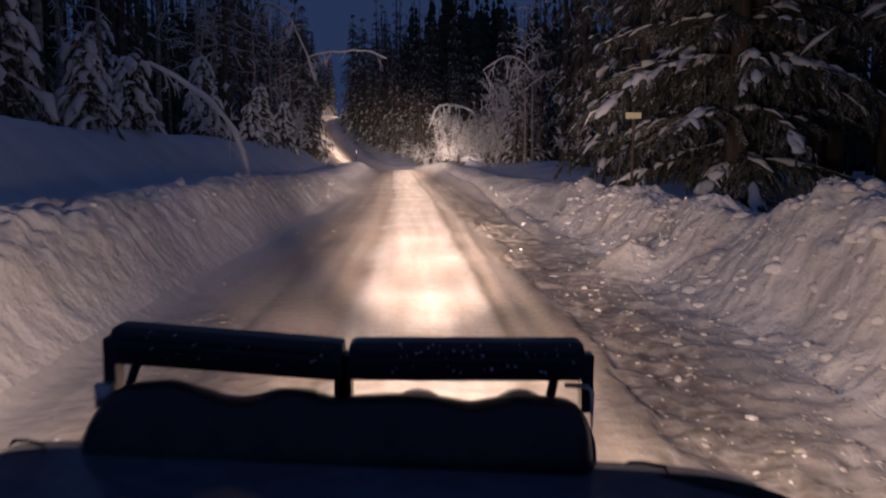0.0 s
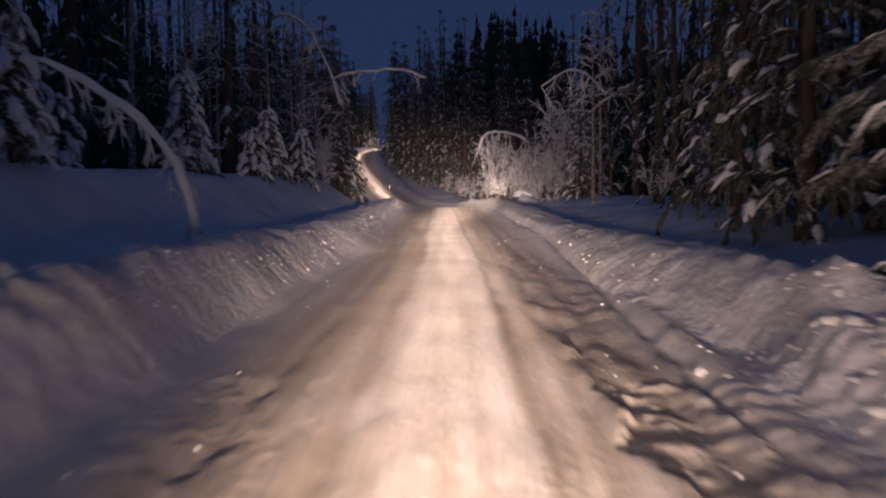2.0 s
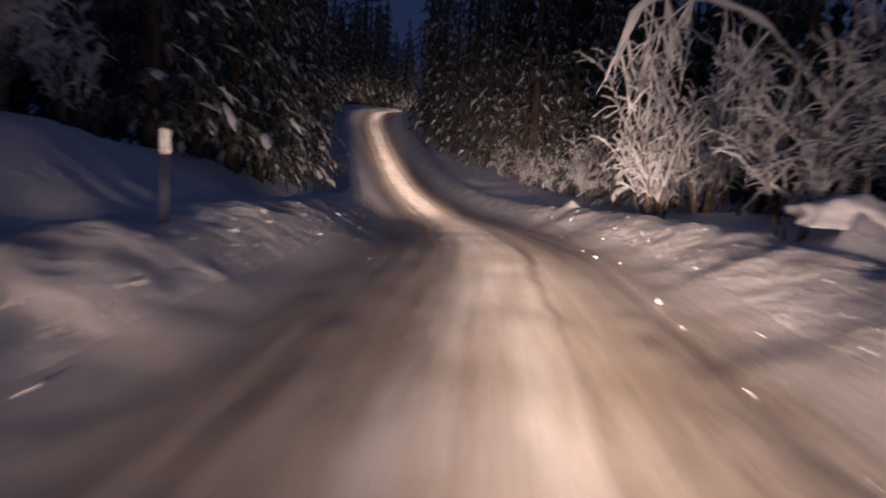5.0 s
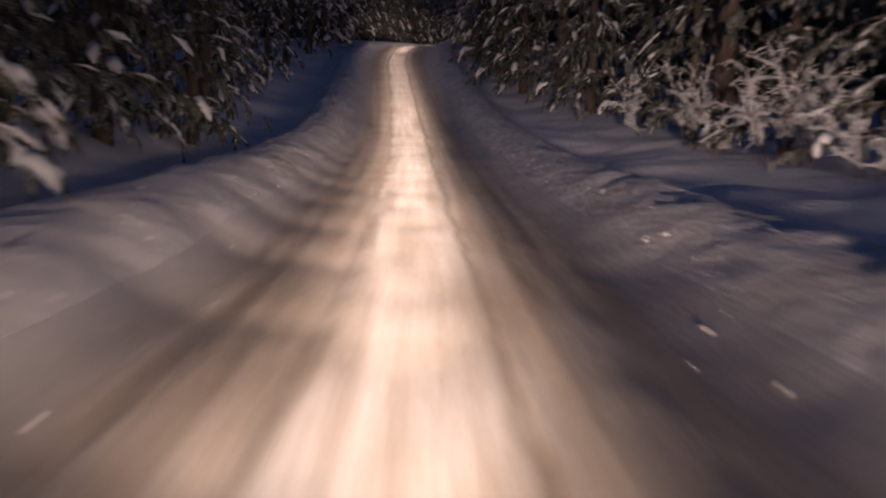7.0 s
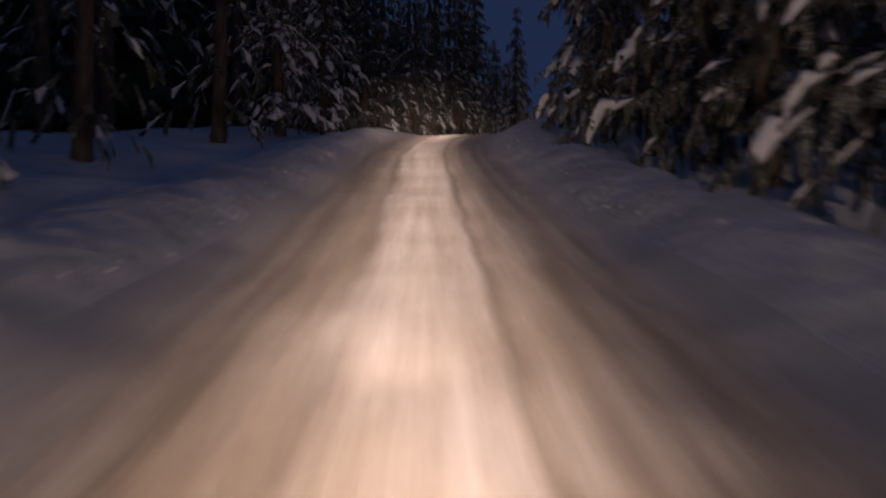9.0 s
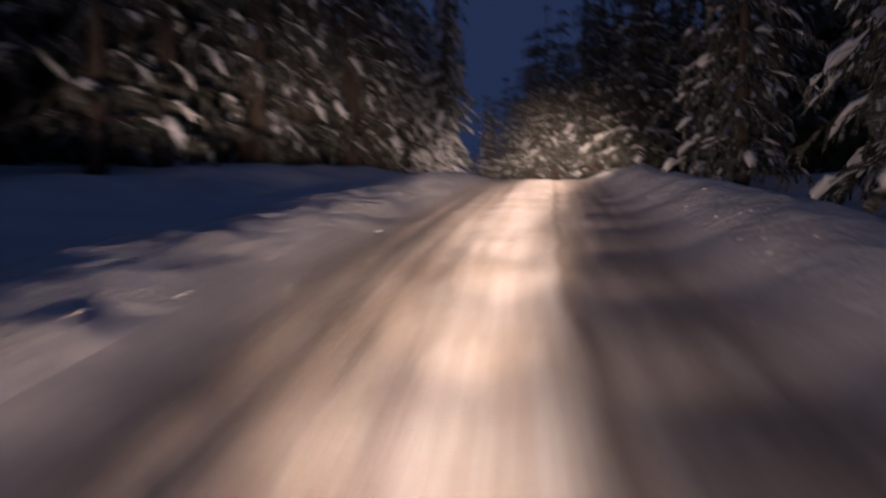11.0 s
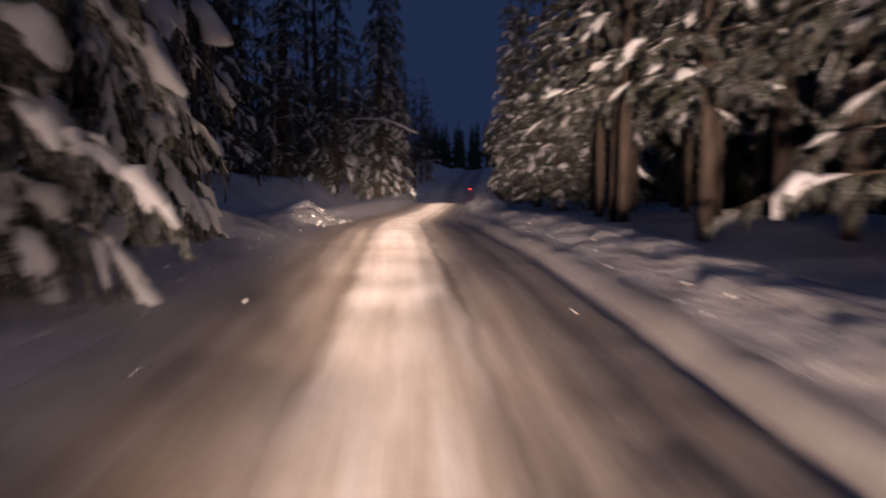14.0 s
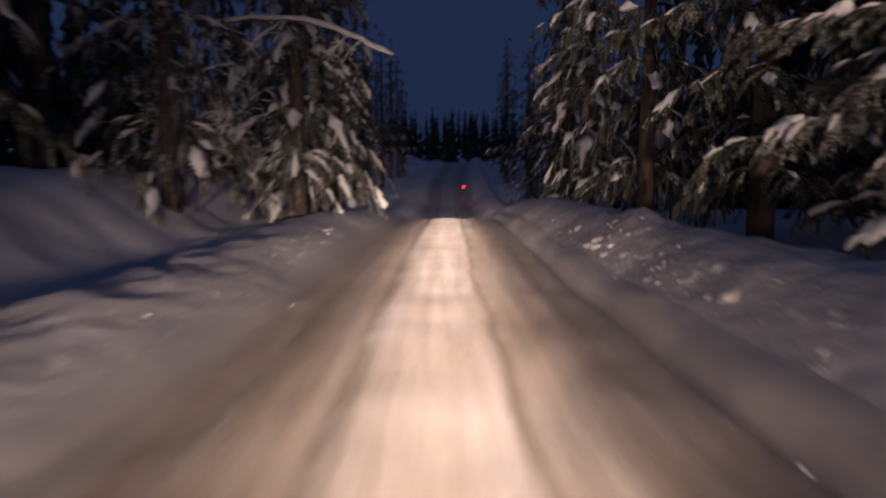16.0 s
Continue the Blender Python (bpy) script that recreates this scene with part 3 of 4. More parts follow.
def bush(seed, label, high, stems, spread, snow=1.0, group=""):
    g = np.random.default_rng(seed)
    twigs, load, parts = Shape(), Shape(), []
    for k in range(stems):
        az = g.uniform(0, 2 * math.pi)
        out = g.uniform(0.1, spread)
        way = np.array([math.cos(az) * out, math.sin(az) * out, 1.0])
        stem = Shape()
        branchy(stem, load, g, np.array([math.cos(az) * 0.25, math.sin(az) * 0.25, -0.1]), way / np.linalg.norm(way), high * g.uniform(0.6, 1.05), 0.012 * high ** 0.8, 0, snow, twigs)
        parts.append(("stem", stem, TWIG, ""))
    return plant("bush", parts + [("twig_spray", twigs, TWIG, "thin dark twigs"), ("snow_load", load, SNOW, "frost and snow on every twig")], label, "bush", group)


def birch(seed, label, high, snow=0.9, start=0.3, boughs=22, group=""):
    g = np.random.default_rng(seed)
    trunk, twigs, load = Shape(), Shape(), Shape()
    z = np.linspace(-0.3, high, 9)
    bend = g.normal(0, 0.02, 2)
    axis = np.stack([bend[0] * np.maximum(z, 0) ** 1.3 * 0.5, bend[1] * np.maximum(z, 0) ** 1.3 * 0.5, z], 1)
    trunk.tube(axis, (0.011 * high + 0.02) * (1 - z / (high * 1.02)).clip(0.05, 1), 7)
    for k in range(boughs):
        f = g.uniform(start, 0.97)
        at = np.array([np.interp(f * high, z, axis[:, c]) for c in range(3)])
        az = g.uniform(0, 2 * math.pi)
        way = np.array([math.cos(az), math.sin(az), g.uniform(0.2, 0.9)])
        branchy(twigs, load, g, at, way / np.linalg.norm(way), (0.9 + 0.16 * high * (1 - f)) * g.uniform(0.7, 1.3), 0.022, 1, snow)
    return plant("birch_tree", [("trunk", trunk, BIRCH, "pale bark with dark scars"), ("crown", twigs, TWIG, "bare twigs"),
                                ("snow_load", load, SNOW, "snow lying along the twigs")], label, "birch", group)


def arch(seed, label, points, radius, hang=14, drop=1.2, fat=0.07, group=""):
    """A young birch bowed over by its snow: points run from its foot to its tip."""
    g = np.random.default_rng(seed)
    p = np.array(points, float)
    d = np.linspace(0, 1, len(p))
    q = np.linspace(0, 1, 22)
    line = np.stack([np.interp(q, d, p[:, c]) for c in range(3)], 1)
    for _ in range(3):
        line[1:-1] = (line[:-2] + 2 * line[1:-1] + line[2:]) / 4
    line[1:-1] += g.normal(0, 0.03, (20, 3))
    trunk, twigs, load = Shape(), Shape(), Shape()
    trunk.tube(line, radius * np.linspace(1, 0.25, 22), 6)
    flat = np.abs(np.gradient(line[:, 2])) < 0.75 * np.linalg.norm(np.gradient(line, axis=0), axis=1)
    first = int(np.argmax(flat))
    cover = line[first:] + [0, 0, radius * 0.7 + 0.02]
    load.tube(cover, fat * g.uniform(0.7, 1.25, len(cover)) * np.r_[0.4, np.ones(len(cover) - 2), 0.4], 7, 1.0, 0.9)
    for k in range(hang):
        at = line[g.integers(max(first, 8), 22)]
        way = np.array([g.normal(0, 0.45), g.normal(0, 0.45), -0.8])
        branchy(twigs, load, g, at, way / np.linalg.norm(way), drop * g.uniform(0.5, 1.2), 0.014, 1, 1.25)
    root = plant("bowed_birch", [("trunk", trunk, TWIG, "thin bent stem"), ("crown", twigs, TWIG, "hanging bare twigs"),
                                 ("snow_load", load, SNOW, "rope of snow along the bent stem")], label, "birch", group)
    return root


def standing(root, s, u, turn=0.0, size=1.0):
    root.matrix_basis = Matrix.Translation(spot(s, u)) @ pose(0, 0, 0, 0, 0, turn) @ Matrix.Scale(size, 4)
    return root


def again(root, s, u, turn, size, label=""):
    c = copy_thing(root, Matrix.Translation(spot(s, u)) @ pose(0, 0, 0, 0, 0, turn))
    wide = size if size < 1 else 1 + 0.35 * (size - 1)
    c.scale = (wide, wide, size)
    return tagged(c, label)


def at_place(root, x, y, turn=0.0, size=1.0):
    return standing(root, *station(x, y), turn, size)


LOADED = "tall dark spruce with drooping snow-laden boughs beside the road"
HUNG = "spruce hung with thick lumps of snow down to the ground"
BARE = "spruce with bare lower trunk and snowy drooping crown"
near_dark = spruce(LOADED, "spruces along the road", seed=1, high=15, reach=3.5, whorls=19, limbs=6, low=1.0, droop=0.45, snow=0.5, detail=2, lumps=0.16, heavy=0.85)
near_white = spruce(HUNG, "spruces along the road", seed=3, high=17, reach=2.4, taper=0.55, whorls=23, limbs=6, low=0.5, droop=0.95, snow=0.95, detail=2, lumps=0.45, heavy=1.3)
near_bare = spruce(BARE, "spruces along the road", seed=5, high=17, reach=3.1, whorls=17, limbs=6, low=3.6, droop=0.45, snow=0.6, detail=2, radius=0.2, heavy=0.85)
tall_a = spruce(LOADED, "spruces along the road", seed=11, high=15, reach=3.1, whorls=16, limbs=5, low=0.7, droop=0.5, snow=0.42, detail=1, lumps=0.2)
tall_b = spruce(LOADED, "spruces along the road", seed=2, high=13, reach=2.6, whorls=16, limbs=5, low=0.6, droop=0.6, snow=0.6, detail=1)
white_a = spruce(HUNG, "spruces along the road", seed=13, high=14, reach=2.4, whorls=17, limbs=5, low=0.5, droop=0.8, snow=0.95, detail=1, lumps=0.4, heavy=1.35)
white_b = spruce(HUNG, "spruces along the road", seed=4, high=11, reach=2.2, whorls=15, limbs=5, low=0.4, droop=0.7, snow=0.95, detail=1, lumps=0.4, heavy=1.3)
bare_low = spruce(BARE, "spruces along the road", seed=15, high=17, reach=2.9, whorls=14, limbs=5, low=3.3, droop=0.45, snow=0.55, detail=1, radius=0.2)
mid_a = spruce("snowy spruce standing in the forest", "forest spruces", seed=6, high=15, reach=2.4, whorls=12, limbs=4, low=0.8, droop=0.6, snow=0.7, detail=0)
mid_b = spruce("snowy spruce standing in the forest", "forest spruces", seed=7, high=18, reach=2.6, whorls=12, limbs=4, low=2.2, droop=0.55, snow=0.6, detail=0)
young_a = spruce("young spruce nearly buried under round lumps of snow", "young spruces", seed=8, high=4.2, reach=1.1, whorls=10, limbs=5, low=0.2, droop=0.65, snow=1.0, detail=1, lumps=0.9, heavy=1.7)
young_b = spruce("young spruce nearly buried under round lumps of snow", "young spruces", seed=9, high=2.6, reach=0.8, whorls=8, limbs=5, low=0.15, droop=0.6, snow=1.0, detail=1, lumps=1.0, heavy=1.8)
bush_a = bush(21, "bare roadside bush white with frost and snow", 4.6, 6, 0.45, 0.9, "frosted bushes")
bush_b = bush(22, "bare roadside bush white with frost and snow", 3.4, 7, 0.6, 0.8, "frosted bushes")
bush_c = bush(23, "low frosted bush half buried in snow", 2.0, 6, 0.8, 1.0, "frosted bushes")
birch_a = birch(31, "slender bare birch with snow along its twigs", 11, 0.9, 0.25, 20, "birches")
birch_b = birch(32, "tall bare birch with snowy twigs", 14, 0.8, 0.35, 18, "birches")

# right-hand side at the start
at_place(near_dark, 6.9, 19.3, 150)
standing(tall_a, 31.5, 10.8, 20)
at_place(near_bare, 8.4, 22.4, 40)
standing(bare_low, 21.5, 12.5, 20)
at_place(tall_b, 7.6, 31.5, 10)
again(near_dark, 27, 11.0, 250, 1.0)
again(bare_low, 17.0, 11.5, 80, 1.1)
again(bare_low, 12.5, 10.5, 200, 1.0)
again(tall_b, 35.5, 8.8, 120, 1.05)
again(tall_a, 41, 11.0, 300, 0.9)
again(bush_b, 50.5, 10.2, 0, 0.8)
standing(young_a, 55, 14.5, 60)
again(mid_a, 47, 12, 10, 1.0)
at_place(birch_a, 5.9, 59.3, 0)
again(birch_a, 63, 10.0, 70, 1.1)
again(white_b, 66.5, 9.3, 200, 0.7, "small spruce bent under snow at the edge of the road")
again(white_b, 70.5, 11.0, 20, 0.8, "small spruce bent under snow at the edge of the road")
rng = np.random.default_rng(77)
standing(bush_a, 77, 7.2)
standing(bush_b, 74, 8.6, 40)
standing(bush_c, 68, 7.4, 10)
for k in range(15):
    again((bush_a, bush_b)[k % 2], 74 + rng.uniform(0, 18), rng.uniform(5.6, 14), rng.uniform(0, 360), rng.uniform(1.2, 1.8))
for k in range(16):
    again((bush_a, bush_b, bush_c)[k % 3], 94 + 2.6 * k + rng.uniform(-1, 1), rng.uniform(9.4, 11.6), rng.uniform(0, 360), rng.uniform(0.6, 0.85))
arch(41, "birch bowed into an arch by heavy snow", [spot(81.5, 9.5) + Vector((0, 0, -0.2)), spot(81, 9.2) + Vector((0, 0, 3.4)), spot(80.5, 7.6) + Vector((0, 0, 5.6)),
     spot(80, 5.6) + Vector((0, 0, 6.2)), spot(80, 4.1) + Vector((0, 0, 5.6)), spot(80, 3.5) + Vector((0, 0, 3.9))], 0.07, 16, 1.5, 0.13, "bowed birches")
arch(42, "birch bowed into an arch by heavy snow", [spot(59.5, 10) + Vector((0, 0, -0.2)), spot(59, 9.6) + Vector((0, 0, 5.0)), spot(59, 8.6) + Vector((0, 0, 7.4)),
     spot(58.5, 7.2) + Vector((0, 0, 8.0)), spot(58, 5.6) + Vector((0, 0, 7.0))], 0.06, 12, 1.2, 0.08, "bowed birches")
# left-hand side at the start
for s, u, turn, size, kind in ((22.5, -11.0, 0, 1.25, young_a), (25, -12.2, 80, 1.1, young_a), (26.5, -10.4, 40, 1.1, young_b), (24.4, -9.5, 10, 0.85, young_b),
                               (28.0, -9.4, 200, 0.95, young_b), (30.5, -10.5, 120, 0.8, young_b), (20.0, -12.5, 30, 0.9, young_b)):
    again(kind, s, u, turn, size)
standing(young_b, 33.5, -10.8, 77, 0.8)
arch(43, "thin birch bowed to the ground under a rope of snow", [spot(27.5, -10.6) + Vector((0, 0, -0.2)), spot(28, -10.3) + Vector((0, 0, 1.7)), spot(28.6, -9.4) + Vector((0, 0, 2.35)),
     spot(29.2, -8.2) + Vector((0, 0, 2.55)), spot(29.4, -7.1) + Vector((0, 0, 2.6)), spot(29.4, -6.5) + Vector((0, 0, 2.2)), spot(29.4, -6.1) + Vector((0, 0, 1.3)), spot(29.3, -5.8) + Vector((0, 0, 0.3))], 0.055, 16, 0.7, 0.115, "bowed birches")
arch(44, "tall birch leaning over the road under snow", [spot(69, -9.5) + Vector((0, 0, -0.2)), spot(69.5, -9) + Vector((0, 0, 5)), spot(70, -7.8) + Vector((0, 0, 8.6)),
     spot(70, -5.6) + Vector((0, 0, 9.6)), spot(70, -3.0) + Vector((0, 0, 9.7)), spot(70, -1.2) + Vector((0, 0, 9.3))], 0.09, 10, 0.9, 0.12, "bowed birches")
arch(45, "tall birch leaning over the road under snow", [spot(64, -13.5) + Vector((0, 0, -0.2)), spot(64.5, -12.5) + Vector((0, 0, 8)), spot(65, -11) + Vector((0, 0, 11)),
     spot(65, -9.0) + Vector((0, 0, 10.5)), spot(65, -7.4) + Vector((0, 0, 8.4)), spot(65, -6.8) + Vector((0, 0, 6.6))], 0.09, 10, 0.9, 0.1, "bowed birches")
for s, u, turn, size, kind in ((44, -10.5, 0, 1.0, young_a), (47.5, -11.5, 50, 1.2, young_a), (51, -9.4, 90, 0.9, young_b), (54, -9.2, 10, 0.9, young_a), (57, -9.6, 20, 1.05, young_b),
                               (61, -8.8, 130, 0.85, young_a), (66, -8.4, 160, 0.9, bush_c), (36, -13, 0, 1.2, young_a), (70, -9.6, 0, 0.9, bush_b), (72.5, -9.8, 0, 1.0, bush_b),
                               (75, -10.0, 90, 1.2, bush_a), (40, -9.0, 33, 0.7, bush_c), (78, -9.4, 120, 1.0, bush_b)):
    again(kind, s, u, turn, size)
standing(birch_b, 46, -13.5)
for s, u in ((34, -14), (52, -12.5), (58, -13), (63, -11), (39, -16), (29, -15.5), (71, -11)):
    again((birch_a, birch_b)[int(s) % 2], s, u, s * 37, 0.9 + 0.01 * (s % 17))

# both sides of the climb
standing(white_a, 101, -8.2, 0)
standing(near_white, 253.5, -5.7, 200, 1.05)
again(near_white, 246.5, -5.2, 20, 1.05)
again(white_a, 235.5, -6.0, 75, 1.45, "tall slender spruce hung with snow beside the road")
again(white_a, 239.5, -8.4, 100, 1.1)
again(white_a, 250.5, -8.4, 10, 1.35)
again(bare_low, 251, -9.5, 60, 1.2)
again(young_a, 231.5, -5.4, 30, 0.85)
again(young_b, 229.5, -6.4, 80, 1.0)
again(young_b, 227.5, -7.0, 10, 0.8)
standing(white_b, 108.5, -7.2, 90)
for s, u, size, kind in ((92, -8.6, 1.1, tall_a), (96, -8.2, 1.05, tall_b), (113, -8.2, 1.1, tall_a), (118, -8.0, 1.15, tall_b), (123, -7.0, 0.9, tall_b), (129, -8.0, 1.0, mid_a),
                         (104, -9.8, 1.1, tall_b), (88.5, -9.2, 1.05, tall_b), (84, -9.5, 1.0, tall_a),
                         (98, 11.0, 0.9, tall_a), (103, 10.6, 0.8, tall_a), (112, 12.0, 0.9, bush_a), (108, 11.0, 1.0, bush_a), (93.5, 11.0, 1.0, bush_a), (115.5, 11.4, 0.8, tall_a),
                         (121, 11.2, 0.8, tall_a), (127, 10.4, 0.8, tall_a), (133, 10.6, 0.8, tall_a), (138.5, 9.4, 1.3, tall_b), (144, 9.0, 1.4, tall_a), (149, 7.6, 1.5, tall_b), (154, 7.0, 1.6, tall_b), (158.5, 7.4, 1.5, tall_a),
                         (136, -8.8, 0.8, white_b), (142, -9.5, 0.8, white_b), (150, -8.6, 0.8, white_a), (157, -8.2, 0.9, mid_a), (163, 7.2, 1.5, tall_b), (169, 6.8, 1.6, tall_b), (176, 7.2, 1.5, tall_a), (181, 6.8, 1.3, white_b), (166, -7.4, 1.0, mid_a), (173, -7.2, 1.1, white_a), (180, -7.6, 1.1, white_a), (187, -12.6, 1.2, mid_b), (193, -12.6, 1.2, mid_b), (198, -12, 1.1, tall_a), (100, 11.5, 1.0, bush_b), (88, 9.2, 1.0, bush_b)):
    again(kind, s, u, s * 41 % 360, size)

# the upper road, its bend and the straight beyond
for s, u, size, kind in ((189, 6.6, 0.9, tall_b), (192.5, 7.2, 0.9, white_b), (196, 8.2, 0.85, white_a), (203.5, 6.4, 1.0, tall_b), (208.5, 7.4, 0.95, white_a), (183, -12, 0.9, mid_a), (203, -12.5, 1.4, tall_a), (208, -11.0, 1.5, tall_b),
                         (213, -11.0, 1.4, tall_a), (218, -9.8, 1.35, bare_low), (222, -10.2, 1.6, tall_b), (227, -9.4, 1.5, tall_a), (231.5, -10.4, 1.6, white_a),
                         (247, -8.6, 0.95, tall_b), (226, -10.5, 1.1, mid_b), (233, -10.5, 1.1, mid_a),
                         (232, 10.5, 1.0, bare_low), (233.5, 7.8, 1.15, near_dark), (242.5, 10.4, 1.1, tall_a), (247.5, 10.2, 1.15, tall_a), (252, 9.6, 1.1, tall_a), (257, 7.2, 1.0, bare_low), (260.5, 8.4, 1.15, bare_low), (266.5, 7.4, 1.1, bare_low),
                         (263.0, 6.8, 1.05, bare_low), (271, 7.8, 1.15, bare_low), (275.5, 9.2, 1.1, bare_low), (281, 9.2, 1.2, tall_a), (289, 8.2, 1.1, near_dark), (225, 11.5, 1.1, bare_low),
                         (219, 12, 1.0, mid_b), (250.5, 9.5, 1.1, bare_low), (255, 9.6, 1.1, bare_low), (245, 11.5, 1.1, bare_low), (240, 12, 1.05, bare_low), (265, 10.5, 1.0, bare_low),
                         (270, 11, 1.0, bare_low), (296, 7.4, 1.3, tall_a), (303, 6.4, 1.4, tall_b), (311, 6.0, 1.4, white_a), (322, 6.6, 1.5, tall_b),
                         (262, -10.8, 1.3, tall_b), (269, -10.5, 1.2, white_a), (276, -9.8, 1.3, white_a), (283, -10.4, 1.35, tall_b), (291.5, -9.4, 1.3, tall_b), (299.5, -7.6, 1.4, tall_b),
                         (305.5, -5.2, 1.5, white_a), (311.5, -5.6, 1.5, tall_b), (320, -6.0, 1.5, white_a), (290, -9.8, 1.1, birch_a), (301, -7.6, 1.2, bush_a), (308, -7.4, 1.3, bush_a)):
    again(kind, s, u, s * 53 % 360, size)
arch(46, "snowy bough of a birch leaning out over the road", [spot(303, -9) + Vector((0, 0, -0.2)), spot(303, -8.4) + Vector((0, 0, 4.6)), spot(303, -7) + Vector((0, 0, 6.2)),
     spot(303, -4.6) + Vector((0, 0, 6.2)), spot(303, -2.6) + Vector((0, 0, 5.9)), spot(303, -1.6) + Vector((0, 0, 5.5))], 0.08, 8, 0.7, 0.1, "bowed birches")

# deeper forest on both sides
standing(mid_a, 55, -17)
standing(mid_b, 30, 15)
rng = np.random.default_rng(5)
for s in np.arange(-4, 326, 7.6):
    for sign in (-1, 1):
        for lane in range(2):
            u = sign * (12 + 5.5 * lane + rng.uniform(-1.6, 2.4))
            leafy = s < 90 and sign < 0
            kind = (birch_b, birch_a, mid_b)[rng.integers(3)] if leafy else (mid_a, mid_b, mid_b)[rng.integers(3)]
            if 242 < s < 262 and sign < 0 and lane == 0:
                continue
            again(kind, s + rng.uniform(-1.8, 1.8), u, rng.uniform(0, 360), rng.uniform(0.8, 1.2) * (1.35 if s > 120 else 1.0))
for s in np.arange(326, 400, 6.0):
    for sign in (-1, 1):
        for lane in range(2):
            again((mid_a, mid_b)[rng.integers(2)], s + rng.uniform(-2, 2), sign * (7.4 + 5 * lane + rng.uniform(-0.6, 1.8)), rng.uniform(0, 360), rng.uniform(0.75, 1.1))


def far_woods(name, label, spots, seed):
    """Trees beyond the first rows: trunks with ragged tiers of boughs."""
    g = np.random.default_rng(seed)
    wood = Shape()
    for x, y, z, high, bare in spots:
        wood.tube([(x, y, z - 1), (x + g.normal(0, 0.2), y, z + high)], [0.16, 0.04], 5)
        if bare:
            for _ in range(5):
                f, az = g.uniform(0.45, 0.95), g.uniform(0, 6.28)
                wood.tube([(x, y, z + f * high), (x + math.cos(az) * 1.2, y + math.sin(az) * 1.2, z + f * high + g.uniform(0.2, 1.2))], [0.04, 0.01], 3, caps=False)
            continue
        for k in range(14):
            f = 0.1 + 0.88 * (k + g.uniform(-0.3, 0.3)) / 14
            r, zc = (1 - f) * 0.16 * high + 0.2, z + f * high
            n = 11
            a = np.arange(n) / n * 6.283 + g.uniform(0, 6)
            ring = np.stack([x + np.cos(a) * r * g.uniform(0.25, 1.15, n), y + np.sin(a) * r * g.uniform(0.25, 1.15, n), zc - r * g.uniform(0.3, 1.0, n)], 1)
            wood.add(np.r_[ring, [(x, y, zc + 0.05 * high)]], [(i, (i + 1) % n, n) for i in range(n)])
    return tagged(new(name, wood.mesh(name, FAR_NEEDLE, False)), label, "forest", "", "stuff")


def wood_spots(s0, s1, step, u0, u1, bare, seed):
    g = np.random.default_rng(seed)
    out = []
    for s in np.arange(s0, s1, step):
        for sign in (-1, 1):
            u = sign * g.uniform(u0, u1)
            p = spot(s + g.uniform(-2, 2), u)
            out.append((p.x, p.y, p.z, g.uniform(9, 19), g.random() < (bare if sign < 0 else bare * 0.4)))
    return out


far_woods("far_forest", "dark forest of spruces and bare trunks behind the roadside trees", wood_spots(-20, 430, 0.95, 19, 40, 0.5, 3), 9)
hill = [(x, y, 9 + 0.05 * max(0, y - 470), random.uniform(12, 18), False) for x, y in [(random.uniform(-230, 120), random.uniform(480, 640)) for _ in range(340)]]
far_woods("far_forest_slope", "dark wood on the slope above the road", [(x, y, z + 2, 1.3 * h + 2, b) for x, y, z, h, b in wood_spots(140, 330, 0.95, 17, 60, 0.35, 12)], 14)
far_woods("hill_forest", "dark spruce forest on the hill behind the climb", [(x, y, z, 1.5 * h + 4, False) for x, y, z, h, b in wood_spots(196, 300, 0.8, 22, 46, 0.0, 33)], 17)
far_woods("bare_wood", "bare dark trunks standing close together behind the snow", [(x, y, z, h, True) for x, y, z, h, b in wood_spots(2, 92, 0.5, 14, 34, 1.0, 21)], 15)
far_woods("far_forest_ridge", "dark wooded ridge against the dusk sky", hill, 10)


# ---- loose snow: clods scattered by the plough ----
def clod_field(name, count, seed, pick, label, mat=None, sunk=-0.25):
    g = np.random.default_rng(seed)
    field = Shape()
    base = np.array([(0, 0, 1), (0.9, 0, 0.35), (0.28, 0.85, 0.35), (-0.73, 0.53, 0.35), (-0.73, -0.53, 0.35), (0.28, -0.85, 0.35), (0.7, 0.5, -0.4), (-0.27, 0.82, -0.4), (-0.87, 0, -0.4), (-0.27, -0.82, -0.4), (0.7, -0.5, -0.4)])
    tri = [(0, i, i % 5 + 1) for i in range(1, 6)]
    for i in range(1, 6):
        tri += [(i, i + 5, i % 5 + 1), (i % 5 + 1, i + 5, i % 5 + 6)]
    s, u, size = np.array([pick(g) for _ in range(count)]).T
    m, r = middle(s)
    place = np.stack([m[:, 0] + r[:, 0] * u, m[:, 1] + r[:, 1] * u, m[:, 2] + relief(s, u) - sunk * size], 1)
    for p, k in zip(place, size):
        field.add(base * g.uniform((0.7, 0.7, 0.4), (1.5, 1.2, 0.8)) * k * g.uniform(0.75, 1.25, (11, 1)) + p, tri)
    return tagged(new(name, field.mesh(name, mat or BANK)), label, "snow", "", "stuff")


